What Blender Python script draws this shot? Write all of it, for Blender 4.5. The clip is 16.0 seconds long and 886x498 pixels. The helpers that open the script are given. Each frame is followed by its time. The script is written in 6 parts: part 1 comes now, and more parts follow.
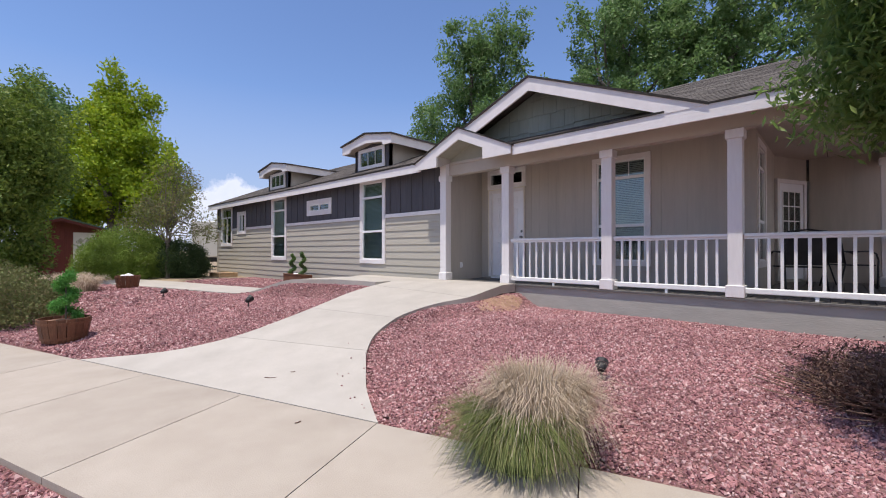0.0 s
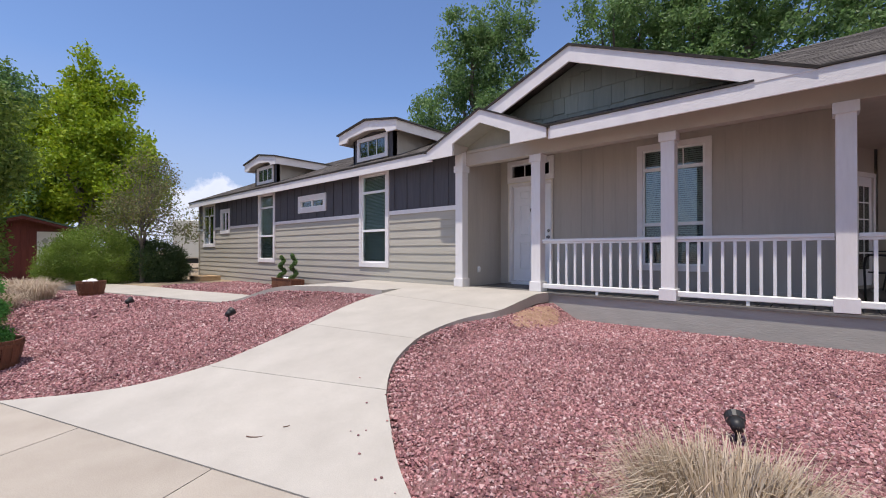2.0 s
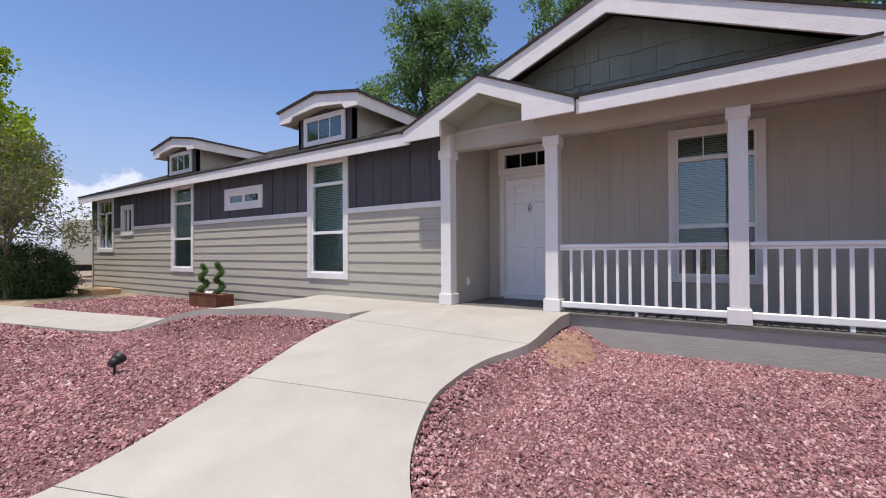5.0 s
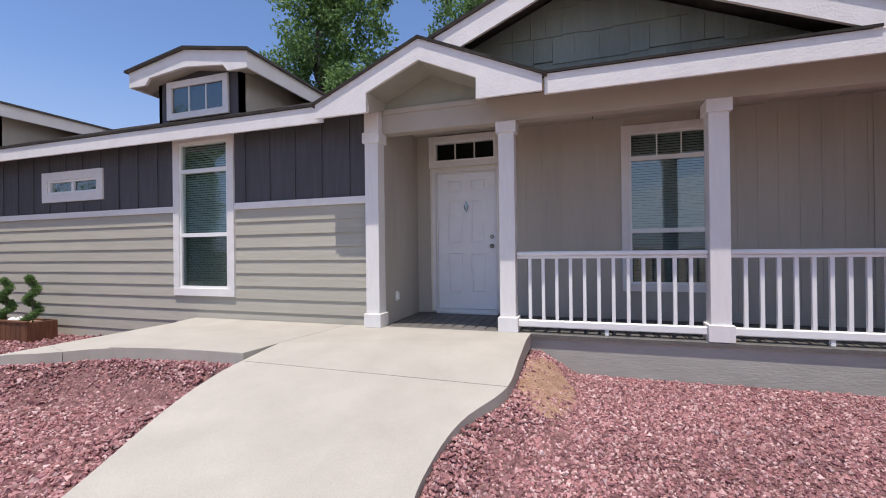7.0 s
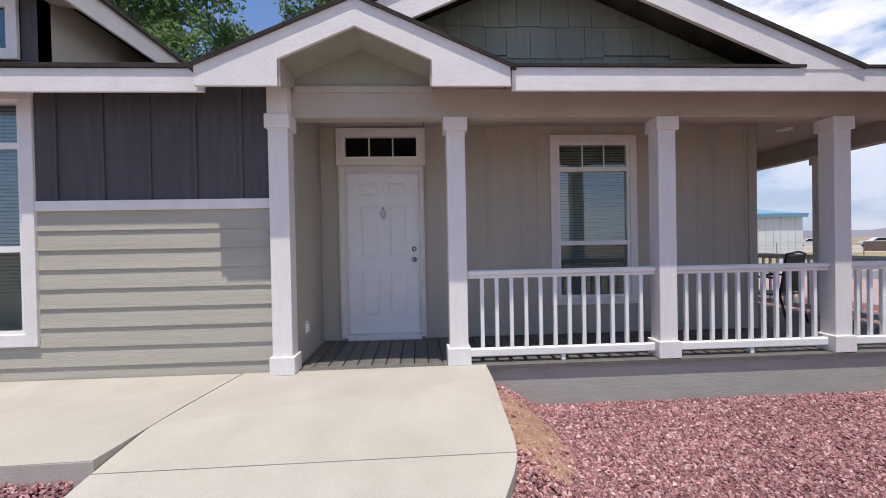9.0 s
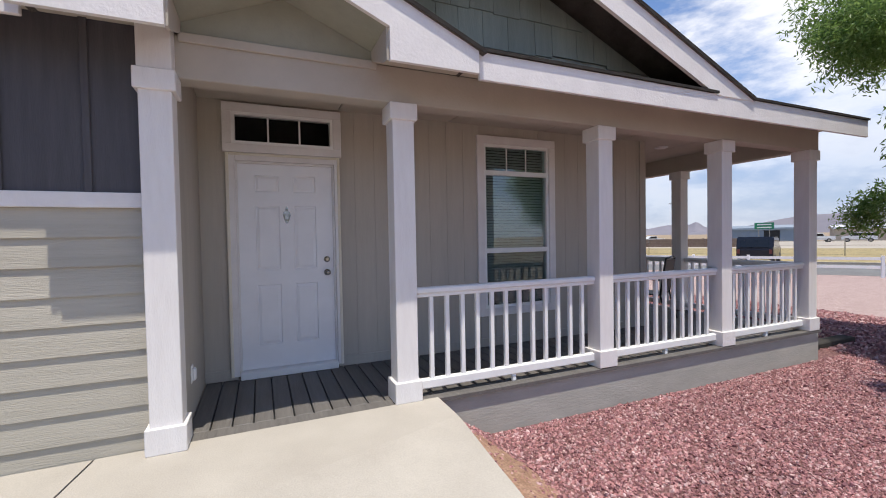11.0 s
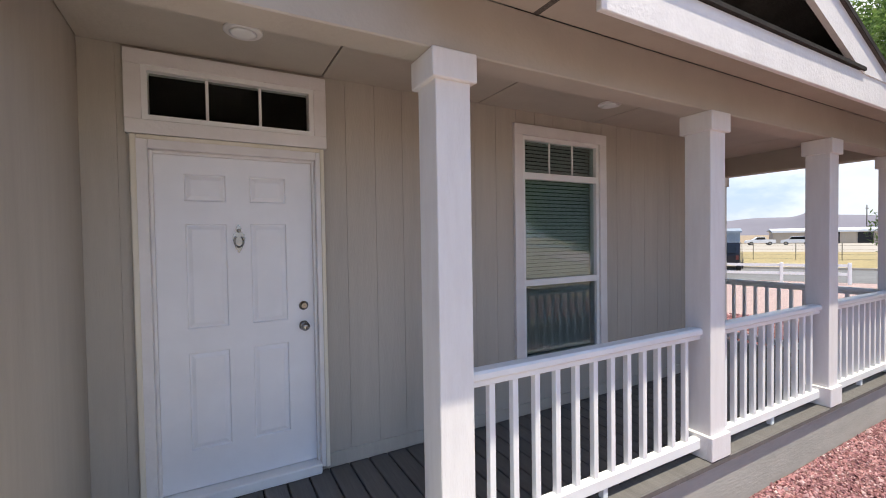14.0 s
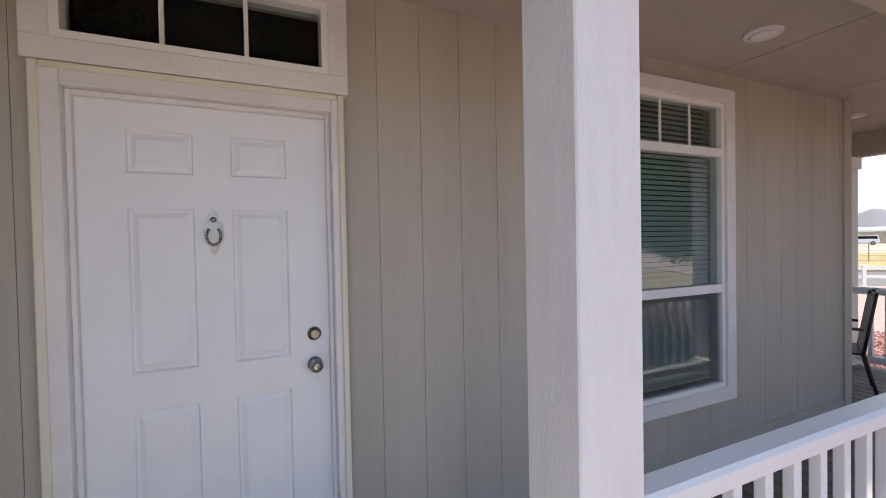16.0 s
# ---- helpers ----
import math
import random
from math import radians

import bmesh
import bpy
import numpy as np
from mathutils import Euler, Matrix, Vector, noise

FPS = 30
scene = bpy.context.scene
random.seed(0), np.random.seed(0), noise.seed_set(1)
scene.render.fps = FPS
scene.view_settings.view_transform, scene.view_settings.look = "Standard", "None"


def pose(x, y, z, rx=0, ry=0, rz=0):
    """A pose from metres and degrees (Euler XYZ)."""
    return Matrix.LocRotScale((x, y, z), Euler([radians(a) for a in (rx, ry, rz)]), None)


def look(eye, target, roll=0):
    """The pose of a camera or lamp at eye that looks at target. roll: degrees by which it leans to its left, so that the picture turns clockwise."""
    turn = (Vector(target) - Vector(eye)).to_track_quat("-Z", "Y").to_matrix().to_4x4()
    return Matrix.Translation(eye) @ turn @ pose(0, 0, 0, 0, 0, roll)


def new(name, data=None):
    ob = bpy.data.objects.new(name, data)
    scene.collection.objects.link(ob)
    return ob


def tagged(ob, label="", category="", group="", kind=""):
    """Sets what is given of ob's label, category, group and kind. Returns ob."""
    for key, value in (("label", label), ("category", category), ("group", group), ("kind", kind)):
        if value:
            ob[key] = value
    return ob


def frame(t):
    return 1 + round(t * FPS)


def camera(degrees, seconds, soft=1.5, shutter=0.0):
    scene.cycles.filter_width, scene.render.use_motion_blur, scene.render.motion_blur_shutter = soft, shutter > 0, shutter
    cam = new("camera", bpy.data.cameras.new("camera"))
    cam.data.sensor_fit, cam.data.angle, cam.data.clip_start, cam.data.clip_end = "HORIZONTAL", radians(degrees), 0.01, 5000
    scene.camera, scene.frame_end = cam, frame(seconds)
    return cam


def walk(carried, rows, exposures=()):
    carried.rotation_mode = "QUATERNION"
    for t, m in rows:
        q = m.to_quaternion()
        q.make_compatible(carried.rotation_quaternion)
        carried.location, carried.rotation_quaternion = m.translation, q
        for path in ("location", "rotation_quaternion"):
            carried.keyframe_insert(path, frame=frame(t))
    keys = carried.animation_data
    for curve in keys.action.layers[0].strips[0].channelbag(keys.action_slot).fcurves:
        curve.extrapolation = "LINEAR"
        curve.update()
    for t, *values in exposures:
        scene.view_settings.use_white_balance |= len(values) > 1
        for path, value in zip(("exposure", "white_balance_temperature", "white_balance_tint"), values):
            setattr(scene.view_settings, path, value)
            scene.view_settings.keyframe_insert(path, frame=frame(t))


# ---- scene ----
cam = camera(92.5, 16.0, soft=1.0)
PATH = [
    (0, (0.0, 0.0, 1.45), (-1.369, 1.458, 1.46), 0.0),
    (0.5, (-0.331, 0.178, 1.45), (-1.692, 1.644, 1.46), 0.0),
    (1, (-0.662, 0.322, 1.45), (-2.012, 1.797, 1.46), 0.0),
    (1.5, (-0.978, 0.457, 1.476), (-2.318, 1.942, 1.487), 0.0),
    (2, (-1.3, 0.623, 1.494), (-2.632, 2.115, 1.504), -0.0),
    (2.5, (-1.602, 0.738, 1.509), (-2.932, 2.232, 1.519), -0.0),
    (3, (-1.904, 0.884, 1.526), (-3.218, 2.391, 1.536), -0.1),
    (3.5, (-2.201, 1.067, 1.549), (-3.484, 2.601, 1.559), -0.1),
    (4, (-2.504, 1.225, 1.574), (-3.739, 2.798, 1.586), -0.2),
    (6.5, (-3.918, 2.183, 1.676), (-4.68, 4.032, 1.686), -0.5),
    (7, (-4.197, 2.408, 1.731), (-4.818, 4.31, 1.735), -0.7),
    (7.5, (-4.509, 2.598, 1.786), (-4.97, 4.544, 1.786), -0.8),
    (8, (-4.8, 2.775, 1.849), (-5.073, 4.756, 1.839), -0.9),
    (8.5, (-5.069, 2.962, 1.923), (-5.137, 4.96, 1.906), -1.0),
    (9, (-5.35, 3.118, 1.959), (-5.241, 5.115, 1.938), -1.1),
    (9.5, (-5.618, 3.269, 1.995), (-5.312, 5.245, 1.975), -1.2),
    (10, (-5.797, 3.487, 2.026), (-5.284, 5.42, 1.998), -1.2),
    (12.5, (-6.199, 4.714, 2.257), (-5.252, 6.475, 2.189), -0.9),
    (13, (-6.163, 4.993, 2.303), (-5.200, 6.745, 2.237), -0.9),
    (13.5, (-6.064, 5.255, 2.314), (-5.099, 7.006, 2.259), -0.9),
    (14, (-5.952, 5.519, 2.338), (-4.994, 7.273, 2.292), -0.9),
    (14.5, (-5.862, 5.767, 2.343), (-4.917, 7.529, 2.302), -1.0),
    (15, (-5.794, 5.963, 2.364), (-4.874, 7.737, 2.315), -1.0),
    (15.5, (-5.704, 6.225, 2.343), (-4.824, 8.02, 2.297), -1.1),
    (16, (-5.663, 6.51, 2.307), (-4.841, 8.333, 2.27), -1.1),
]
EXPOSURES = [(0.0, 0.45, 6950, 14), (4.0, 0.41, 6950, 13), (7.5, 0.46, 6900, 12), (9.5, 0.45, 7000, 11), (13.0, 0.72, 7150, 9), (16.0, 1.19, 7600, 7)]
walk(cam, [(t, look(eye, target, roll)) for t, eye, target, roll in PATH], EXPOSURES)

# world: high summer sun in front of the house, fair-weather clouds
SUN_UP, SUN_AZ = radians(75), radians(4)
world = bpy.data.worlds.new("sky")
scene.world = world
world.use_nodes = True
wn, wl = world.node_tree.nodes, world.node_tree.links
wn.clear()


def node(tree, kind, **inputs):
    n = tree.nodes.new(kind)
    for key, value in inputs.items():
        n.inputs[key.replace("_", " ")].default_value = value
    return n


def ramp(tree, source, stops):
    n = tree.nodes.new("ShaderNodeValToRGB")
    while len(n.color_ramp.elements) < len(stops):
        n.color_ramp.elements.new(0.5)
    for e, (p, c) in zip(n.color_ramp.elements, stops):
        e.position, e.color = p, (*c, 1) if len(c) == 3 else (c[0], c[0], c[0], 1)
    tree.links.new(source, n.inputs[0])
    return n.outputs[0]


def mixed(tree, fac, a, b, blend="MIX"):
    n = tree.nodes.new("ShaderNodeMix")
    n.data_type, n.blend_type = "RGBA", blend
    for sock, v in ((n.inputs[0], fac), (n.inputs[6], a), (n.inputs[7], b)):
        if isinstance(v, bpy.types.NodeSocket):
            tree.links.new(v, sock)
        elif isinstance(v, (int, float)):
            sock.default_value = v
        else:
            sock.default_value = (*v, 1)
    return n.outputs[2]


sky = wn.new("ShaderNodeTexSky")
sky.sky_type, sky.sun_disc = "NISHITA", False
sky.sun_elevation, sky.sun_rotation = SUN_UP, math.pi + SUN_AZ
sky.air_density, sky.dust_density, sky.ozone_density = 1.0, 0.0, 2.2
coord = wn.new("ShaderNodeTexCoord")
split = wn.new("ShaderNodeSeparateXYZ")
wl.new(coord.outputs["Generated"], split.inputs[0])
stretch = wn.new("ShaderNodeMapping")
stretch.inputs["Scale"].default_value = (1.0, 1.0, 2.6)
wl.new(coord.outputs["Generated"], stretch.inputs[0])
puffs = node(world.node_tree, "ShaderNodeTexNoise", Scale=3.0, Detail=9.0, Roughness=0.58)
wl.new(stretch.outputs[0], puffs.inputs["Vector"])


def combine(operation, a, b, c=None):
    n = wn.new("ShaderNodeMath")
    n.operation = operation
    for i, v in enumerate((a, b, c)):
        if isinstance(v, bpy.types.NodeSocket):
            wl.new(v, n.inputs[i])
        elif v is not None:
            n.inputs[i].default_value = v
    return n.outputs[0]


# broken cloud builds up from the east, the west stays clear
bank = combine("MULTIPLY_ADD", split.outputs[0], 0.24, puffs.outputs[0])
puff = ramp(world.node_tree, bank, [(0.56, (0,)), (0.635, (0.45,)), (0.745, (0.9,))])
shade = ramp(world.node_tree, bank, [(0.58, (3.1, 3.4, 4.2)), (0.68, (5.3, 5.4, 5.7)), (0.84, (3.9, 4.0, 4.4))])
tint = mixed(world.node_tree, 1.0, sky.outputs[0], (0.54, 0.61, 0.745), "MULTIPLY")
# blue summer haze all round the horizon
veil = ramp(world.node_tree, split.outputs[2], [(0.0, (0.85,)), (0.1, (0.7,)), (0.34, (0.0,)), (1.0, (0.0,))])
hazy = mixed(world.node_tree, veil, tint, (1.6, 1.98, 3.05))
thin = ramp(world.node_tree, split.outputs[2], [(0.0, (0.3,)), (0.12, (0.45,)), (0.3, (1.0,))])
puff = mixed(world.node_tree, 1.0, puff, thin, "MULTIPLY")
hazy = mixed(world.node_tree, puff, hazy, shade)
# a far line of heaped cloud low in the west
west = wn.new("ShaderNodeVectorMath")
west.operation = "DOT_PRODUCT"
west.inputs[1].default_value = (-0.93, 0.33, 0.12)
wl.new(coord.outputs["Generated"], west.inputs[0])
heaps = node(world.node_tree, "ShaderNodeTexNoise", Scale=16.0, Detail=6.0, Roughness=0.55)
wl.new(coord.outputs["Generated"], heaps.inputs["Vector"])
crest = combine("MULTIPLY_ADD", heaps.outputs[0], 0.16, 0.06)
crest = combine("SUBTRACT", crest, split.outputs[2])
heap = ramp(world.node_tree, crest, [(0.0, (0,)), (0.02, (0.5,)), (0.07, (0.35,)), (0.14, (0.15,))])
there = ramp(world.node_tree, west.outputs["Value"], [(0.955, (0,)), (0.985, (1,))])
heap = mixed(world.node_tree, 1.0, heap, there, "MULTIPLY")
hazy = mixed(world.node_tree, heap, hazy, (5.2, 5.35, 5.9))
back = node(world.node_tree, "ShaderNodeBackground", Strength=0.175)
wl.new(hazy, back.inputs[0])
out = wn.new("ShaderNodeOutputWorld")
wl.new(back.outputs[0], out.inputs[0])

sun = new("sun", bpy.data.lights.new("sun", "SUN"))
sun.data.energy, sun.data.angle, sun.data.color = 3.3, radians(0.53), (1.0, 0.965, 0.91)
sun.matrix_world = look((60 * math.cos(SUN_UP) * -math.sin(SUN_AZ), -60 * math.cos(SUN_UP) * math.cos(SUN_AZ), 60 * math.sin(SUN_UP)), (0, 0, 0))


# ---- materials ----
def material(name, tones, scale=8.0, rough=0.7, bump=0.15, metal=0.0, grain=None, vary=0.0, stretch=(1, 1, 1), speck=0.0, bump_scale=None, gloss=0.5, island=False):
    """Tones: colours along a noise of that scale per metre. vary: spread of value between objects; speck: fine grain."""
    m = bpy.data.materials.new(name)
    m.use_nodes = True
    t = m.node_tree
    b = t.nodes["Principled BSDF"]
    b.inputs["Roughness"].default_value, b.inputs["Metallic"].default_value = rough, metal
    b.inputs["Specular IOR Level"].default_value = gloss
    tc = t.nodes.new("ShaderNodeTexCoord")
    mp = t.nodes.new("ShaderNodeMapping")
    mp.inputs["Scale"].default_value = stretch
    t.links.new(tc.outputs["Object"], mp.inputs[0])
    n = node(t, "ShaderNodeTexNoise", Scale=scale, Detail=6.0, Roughness=0.6)
    t.links.new(mp.outputs[0], n.inputs["Vector"])
    k = len(tones)
    col = ramp(t, n.outputs[0], [(0.3 + 0.4 * i / max(1, k - 1), c) for i, c in enumerate(tones)])
    big = node(t, "ShaderNodeTexNoise", Scale=scale * 0.13, Detail=3.0)
    t.links.new(mp.outputs[0], big.inputs["Vector"])
    col = mixed(t, 0.5, col, ramp(t, big.outputs[0], [(0.3, (0.42,)), (0.7, (0.58,))]), "OVERLAY")
    fine = node(t, "ShaderNodeTexNoise", Scale=bump_scale or scale * 9, Detail=4.0)
    t.links.new(mp.outputs[0], fine.inputs["Vector"])
    if speck:
        col = mixed(t, speck, col, ramp(t, fine.outputs[0], [(0.35, (0.25,)), (0.65, (0.75,))]), "OVERLAY")
    if vary:
        info = t.nodes.new("ShaderNodeNewGeometry" if island else "ShaderNodeObjectInfo")
        col = mixed(t, 1.0, col, ramp(t, info.outputs["Random Per Island" if island else "Random"], [(0.0, (1 - vary,)), (1.0, (1.0,))]), "MULTIPLY")
    t.links.new(col, b.inputs["Base Color"])
    if bump:
        bp = node(t, "ShaderNodeBump", Strength=bump, Distance=0.01)
        t.links.new(fine.outputs[0], bp.inputs["Height"])
        t.links.new(bp.outputs[0], b.inputs["Normal"])
    return m


def island_material(name, stops, rough=0.8, through_light=0.0, gloss=0.3):
    """Each loose piece of a mesh takes its own colour from the stops."""
    m = bpy.data.materials.new(name)
    m.use_nodes = True
    t = m.node_tree
    b = t.nodes["Principled BSDF"]
    b.inputs["Roughness"].default_value = rough
    b.inputs["Specular IOR Level"].default_value = gloss
    g = t.nodes.new("ShaderNodeNewGeometry")
    k = len(stops)
    col = ramp(t, g.outputs["Random Per Island"], [(i / (k - 1), c) for i, c in enumerate(stops)])
    tc = t.nodes.new("ShaderNodeTexCoord")
    n = node(t, "ShaderNodeTexNoise", Scale=1.3, Detail=3.0)
    t.links.new(tc.outputs["Object"], n.inputs["Vector"])
    col = mixed(t, 0.6, col, ramp(t, n.outputs[0], [(0.3, (0.36,)), (0.7, (0.62,))]), "OVERLAY")
    t.links.new(col, b.inputs["Base Color"])
    if through_light:
        tr = t.nodes.new("ShaderNodeBsdfTranslucent")
        t.links.new(col, tr.inputs[0])
        mx = node(t, "ShaderNodeMixShader")
        mx.inputs[0].default_value = through_light
        t.links.new(b.outputs[0], mx.inputs[1])
        t.links.new(tr.outputs[0], mx.inputs[2])
        t.links.new(mx.outputs[0], t.nodes["Material Output"].inputs[0])
    return m


def glass_material(name, tint, gloss_min=0.0):
    m = bpy.data.materials.new(name)
    m.use_nodes = True
    t = m.node_tree
    t.nodes.remove(t.nodes["Principled BSDF"])
    a, g = t.nodes.new("ShaderNodeBsdfTransparent"), t.nodes.new("ShaderNodeBsdfGlossy")
    a.inputs[0].default_value = (*tint, 1)
    g.inputs["Roughness"].default_value = 0.0
    f = node(t, "ShaderNodeLayerWeight", Blend=0.5)
    steep = t.nodes.new("ShaderNodeMath")
    steep.operation = "POWER"
    steep.inputs[1].default_value = 4.0
    t.links.new(f.outputs["Facing"], steep.inputs[0])
    lift = t.nodes.new("ShaderNodeMath")
    lift.operation, lift.use_clamp = "ADD", True
    lift.inputs[1].default_value = gloss_min
    t.links.new(steep.outputs[0], lift.inputs[0])
    mx = t.nodes.new("ShaderNodeMixShader")
    t.links.new(lift.outputs[0], mx.inputs[0])
    t.links.new(a.outputs[0], mx.inputs[1])
    t.links.new(g.outputs[0], mx.inputs[2])
    t.links.new(mx.outputs[0], t.nodes["Material Output"].inputs[0])
    return m


SIDING = material("beige_siding", [(0.40, 0.375, 0.315), (0.46, 0.43, 0.365)], 6, 0.75, 0.35, stretch=(0.25, 1, 5), bump_scale=40, vary=0.06)
BATTEN = material("charcoal_siding", [(0.062, 0.06, 0.068), (0.085, 0.082, 0.092)], 5, 0.7, 0.3, stretch=(5, 1, 0.4), bump_scale=40)
PANEL = material("porch_wall_paint", [(0.44, 0.40, 0.345), (0.475, 0.435, 0.375)], 5, 0.72, 0.22, stretch=(5, 5, 0.5), bump_scale=40)
CREAM = material("aged_cream_primer", [(0.72, 0.65, 0.51), (0.78, 0.74, 0.66)], 1.4, 0.6, 0.1, stretch=(2, 2, 0.6))
TRIM = material("white_trim_paint", [(0.74, 0.71, 0.70), (0.82, 0.79, 0.775)], 5, 0.55, 0.3, bump_scale=45, stretch=(1, 1, 1), vary=0.04)
COLUMN = material("white_column_paint", [(0.76, 0.73, 0.715), (0.81, 0.785, 0.77)], 6, 0.55, 0.3, bump_scale=60, stretch=(4, 4, 0.6))
RAIL = material("white_vinyl", [(0.82, 0.82, 0.81), (0.86, 0.86, 0.85)], 5, 0.35, 0.02)
VINYL = material("window_vinyl", [(0.80, 0.80, 0.79), (0.85, 0.85, 0.84)], 5, 0.4, 0.02)
OLIVE = material("green_grey_shingle", [(0.21, 0.25, 0.225), (0.25, 0.29, 0.26)], 5, 0.8, 0.25, stretch=(5, 1, 0.6), bump_scale=30, vary=0.12)
GABLE = material("entry_gable_paint", [(0.28, 0.285, 0.235), (0.33, 0.33, 0.275)], 5, 0.8, 0.2)
ROOF = material("asphalt_shingle", [(0.10, 0.09, 0.082), (0.19, 0.17, 0.155)], 4, 0.95, 0.6, speck=0.7, bump_scale=160, vary=0.3, gloss=0.1, island=True)
ROOF_EDGE = material("shingle_edge", [(0.035, 0.032, 0.03), (0.06, 0.055, 0.05)], 9, 0.95, 0.4, gloss=0.1)
SOFFIT = material("porch_ceiling_paint", [(0.44, 0.395, 0.34), (0.48, 0.435, 0.375)], 4, 0.75, 0.2, bump_scale=40)
CONCRETE = material("pale_concrete", [(0.40, 0.37, 0.325), (0.465, 0.435, 0.385)], 2.2, 0.85, 0.25, speck=0.12, bump_scale=120, vary=0.05)
SIDEWALK = material("tan_concrete", [(0.37, 0.32, 0.262), (0.435, 0.385, 0.322)], 1.8, 0.88, 0.3, speck=0.15, bump_scale=110, vary=0.08)
DECK = material("grey_deck_board", [(0.115, 0.108, 0.10), (0.165, 0.155, 0.145)], 7, 0.6, 0.3, stretch=(6, 0.4, 1), bump_scale=40, vary=0.18)
SKIRT = material("grey_skirting", [(0.35, 0.345, 0.305), (0.42, 0.41, 0.365)], 5, 0.75, 0.3, stretch=(0.6, 1, 2), bump_scale=30)
DOOR = material("white_door_enamel", [(0.80, 0.80, 0.82), (0.85, 0.85, 0.87)], 4, 0.35, 0.04)
METAL = material("brushed_nickel", [(0.30, 0.295, 0.285), (0.40, 0.39, 0.38)], 20, 0.18, 0.02, metal=1.0)
# also colours the slab that stands in for shade under the deck
BLACK = material("black_metal_and_shade", [(0.012, 0.012, 0.013), (0.025, 0.025, 0.026)], 12, 0.5, 0.05)
BLIND = material("pale_blind", [(0.58, 0.59, 0.58), (0.66, 0.67, 0.66)], 4, 0.6, 0.02)
SCREEN = glass_material("insect_screen", (0.86, 0.86, 0.86))
GLASS = glass_material("window_glass", (0.80, 0.88, 0.87), 0.12)
CLEAR = glass_material("single_glass", (0.80, 0.83, 0.82), 0.012)
# near-black that paints unlit rooms behind glass; also colours narrow roller doors
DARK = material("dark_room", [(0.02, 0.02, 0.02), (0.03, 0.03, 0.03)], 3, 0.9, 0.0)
GROUND = material("gravel_bed_soil", [(0.09, 0.045, 0.047), (0.19, 0.10, 0.098), (0.30, 0.18, 0.17)], 26, 0.95, 0.9, speck=0.7, bump_scale=60, gloss=0.1)
YARD = material("pale_pink_gravel", [(0.27, 0.185, 0.175), (0.38, 0.285, 0.265), (0.47, 0.38, 0.355)], 18, 0.95, 0.7, speck=0.6, bump_scale=50, gloss=0.1)
EARTH = material("dry_earth", [(0.26, 0.20, 0.14), (0.36, 0.285, 0.20)], 0.7, 0.95, 0.5, speck=0.3, bump_scale=12, gloss=0.1)
STONE = island_material("red_gravel", [(0.13, 0.06, 0.065), (0.40, 0.19, 0.185), (0.48, 0.26, 0.255), (0.24, 0.105, 0.12), (0.64, 0.46, 0.44), (0.44, 0.22, 0.215), (0.18, 0.085, 0.095), (0.45, 0.235, 0.235)], 0.9, 0, 0.15)
DIRT = material("orange_soil", [(0.27, 0.16, 0.11), (0.40, 0.265, 0.19)], 9, 0.95, 0.6, speck=0.5, bump_scale=60, gloss=0.1)
BARREL = material("stained_barrel_wood", [(0.13, 0.05, 0.025), (0.23, 0.095, 0.045)], 9, 0.65, 0.4, stretch=(5, 5, 0.5), vary=0.3)
BARK = material("grey_bark", [(0.10, 0.085, 0.07), (0.19, 0.165, 0.14)], 14, 0.95, 0.8, stretch=(1, 1, 0.3))
PINE = material("pale_timber", [(0.42, 0.28, 0.15), (0.52, 0.36, 0.21)], 9, 0.8, 0.3)
LEAF_DARK = island_material("dark_leaf", [(0.03, 0.06, 0.022), (0.065, 0.11, 0.04), (0.045, 0.085, 0.03), (0.09, 0.14, 0.06)], 0.6, 0.3)
LEAF_MID = island_material("cottonwood_leaf", [(0.10, 0.19, 0.06), (0.18, 0.30, 0.105), (0.13, 0.24, 0.08), (0.25, 0.36, 0.16)], 0.45, 0.5)
LEAF_ASH = island_material("ash_leaf", [(0.11, 0.20, 0.05), (0.20, 0.31, 0.085), (0.15, 0.255, 0.07), (0.32, 0.43, 0.15)], 0.4, 0.6)
LEAF_OLIVE = island_material("olive_green_leaf", [(0.10, 0.17, 0.03), (0.19, 0.27, 0.05), (0.14, 0.22, 0.04), (0.27, 0.34, 0.07)], 0.5, 0.4)
LEAF_LIME = island_material("lime_leaf", [(0.16, 0.27, 0.02), (0.30, 0.40, 0.025), (0.22, 0.34, 0.022), (0.38, 0.44, 0.03)], 0.55, 0.35)
LEAF_SHRUB = island_material("shrub_leaf", [(0.14, 0.22, 0.035), (0.22, 0.32, 0.06), (0.17, 0.27, 0.045), (0.28, 0.37, 0.08)], 0.6, 0.3)
LEAF_DULL = island_material("dull_leaf", [(0.11, 0.14, 0.05), (0.20, 0.21, 0.08), (0.14, 0.18, 0.06), (0.27, 0.20, 0.11)], 0.7, 0.25)
LEAF_TOP = island_material("topiary_leaf", [(0.06, 0.20, 0.04), (0.12, 0.36, 0.07), (0.09, 0.28, 0.055)], 0.6, 0.25)
GRASS = island_material("green_grass_blade", [(0.09, 0.13, 0.035), (0.17, 0.21, 0.07), (0.26, 0.26, 0.11), (0.12, 0.165, 0.045)], 0.7, 0.3)
STRAW = island_material("dry_grass_blade", [(0.50, 0.41, 0.29), (0.64, 0.54, 0.42), (0.42, 0.33, 0.23), (0.58, 0.47, 0.37)], 0.8, 0.25)
TWIG = island_material("dead_twig", [(0.10, 0.055, 0.045), (0.17, 0.10, 0.075), (0.13, 0.075, 0.06), (0.22, 0.15, 0.11)], 0.9, 0.05)


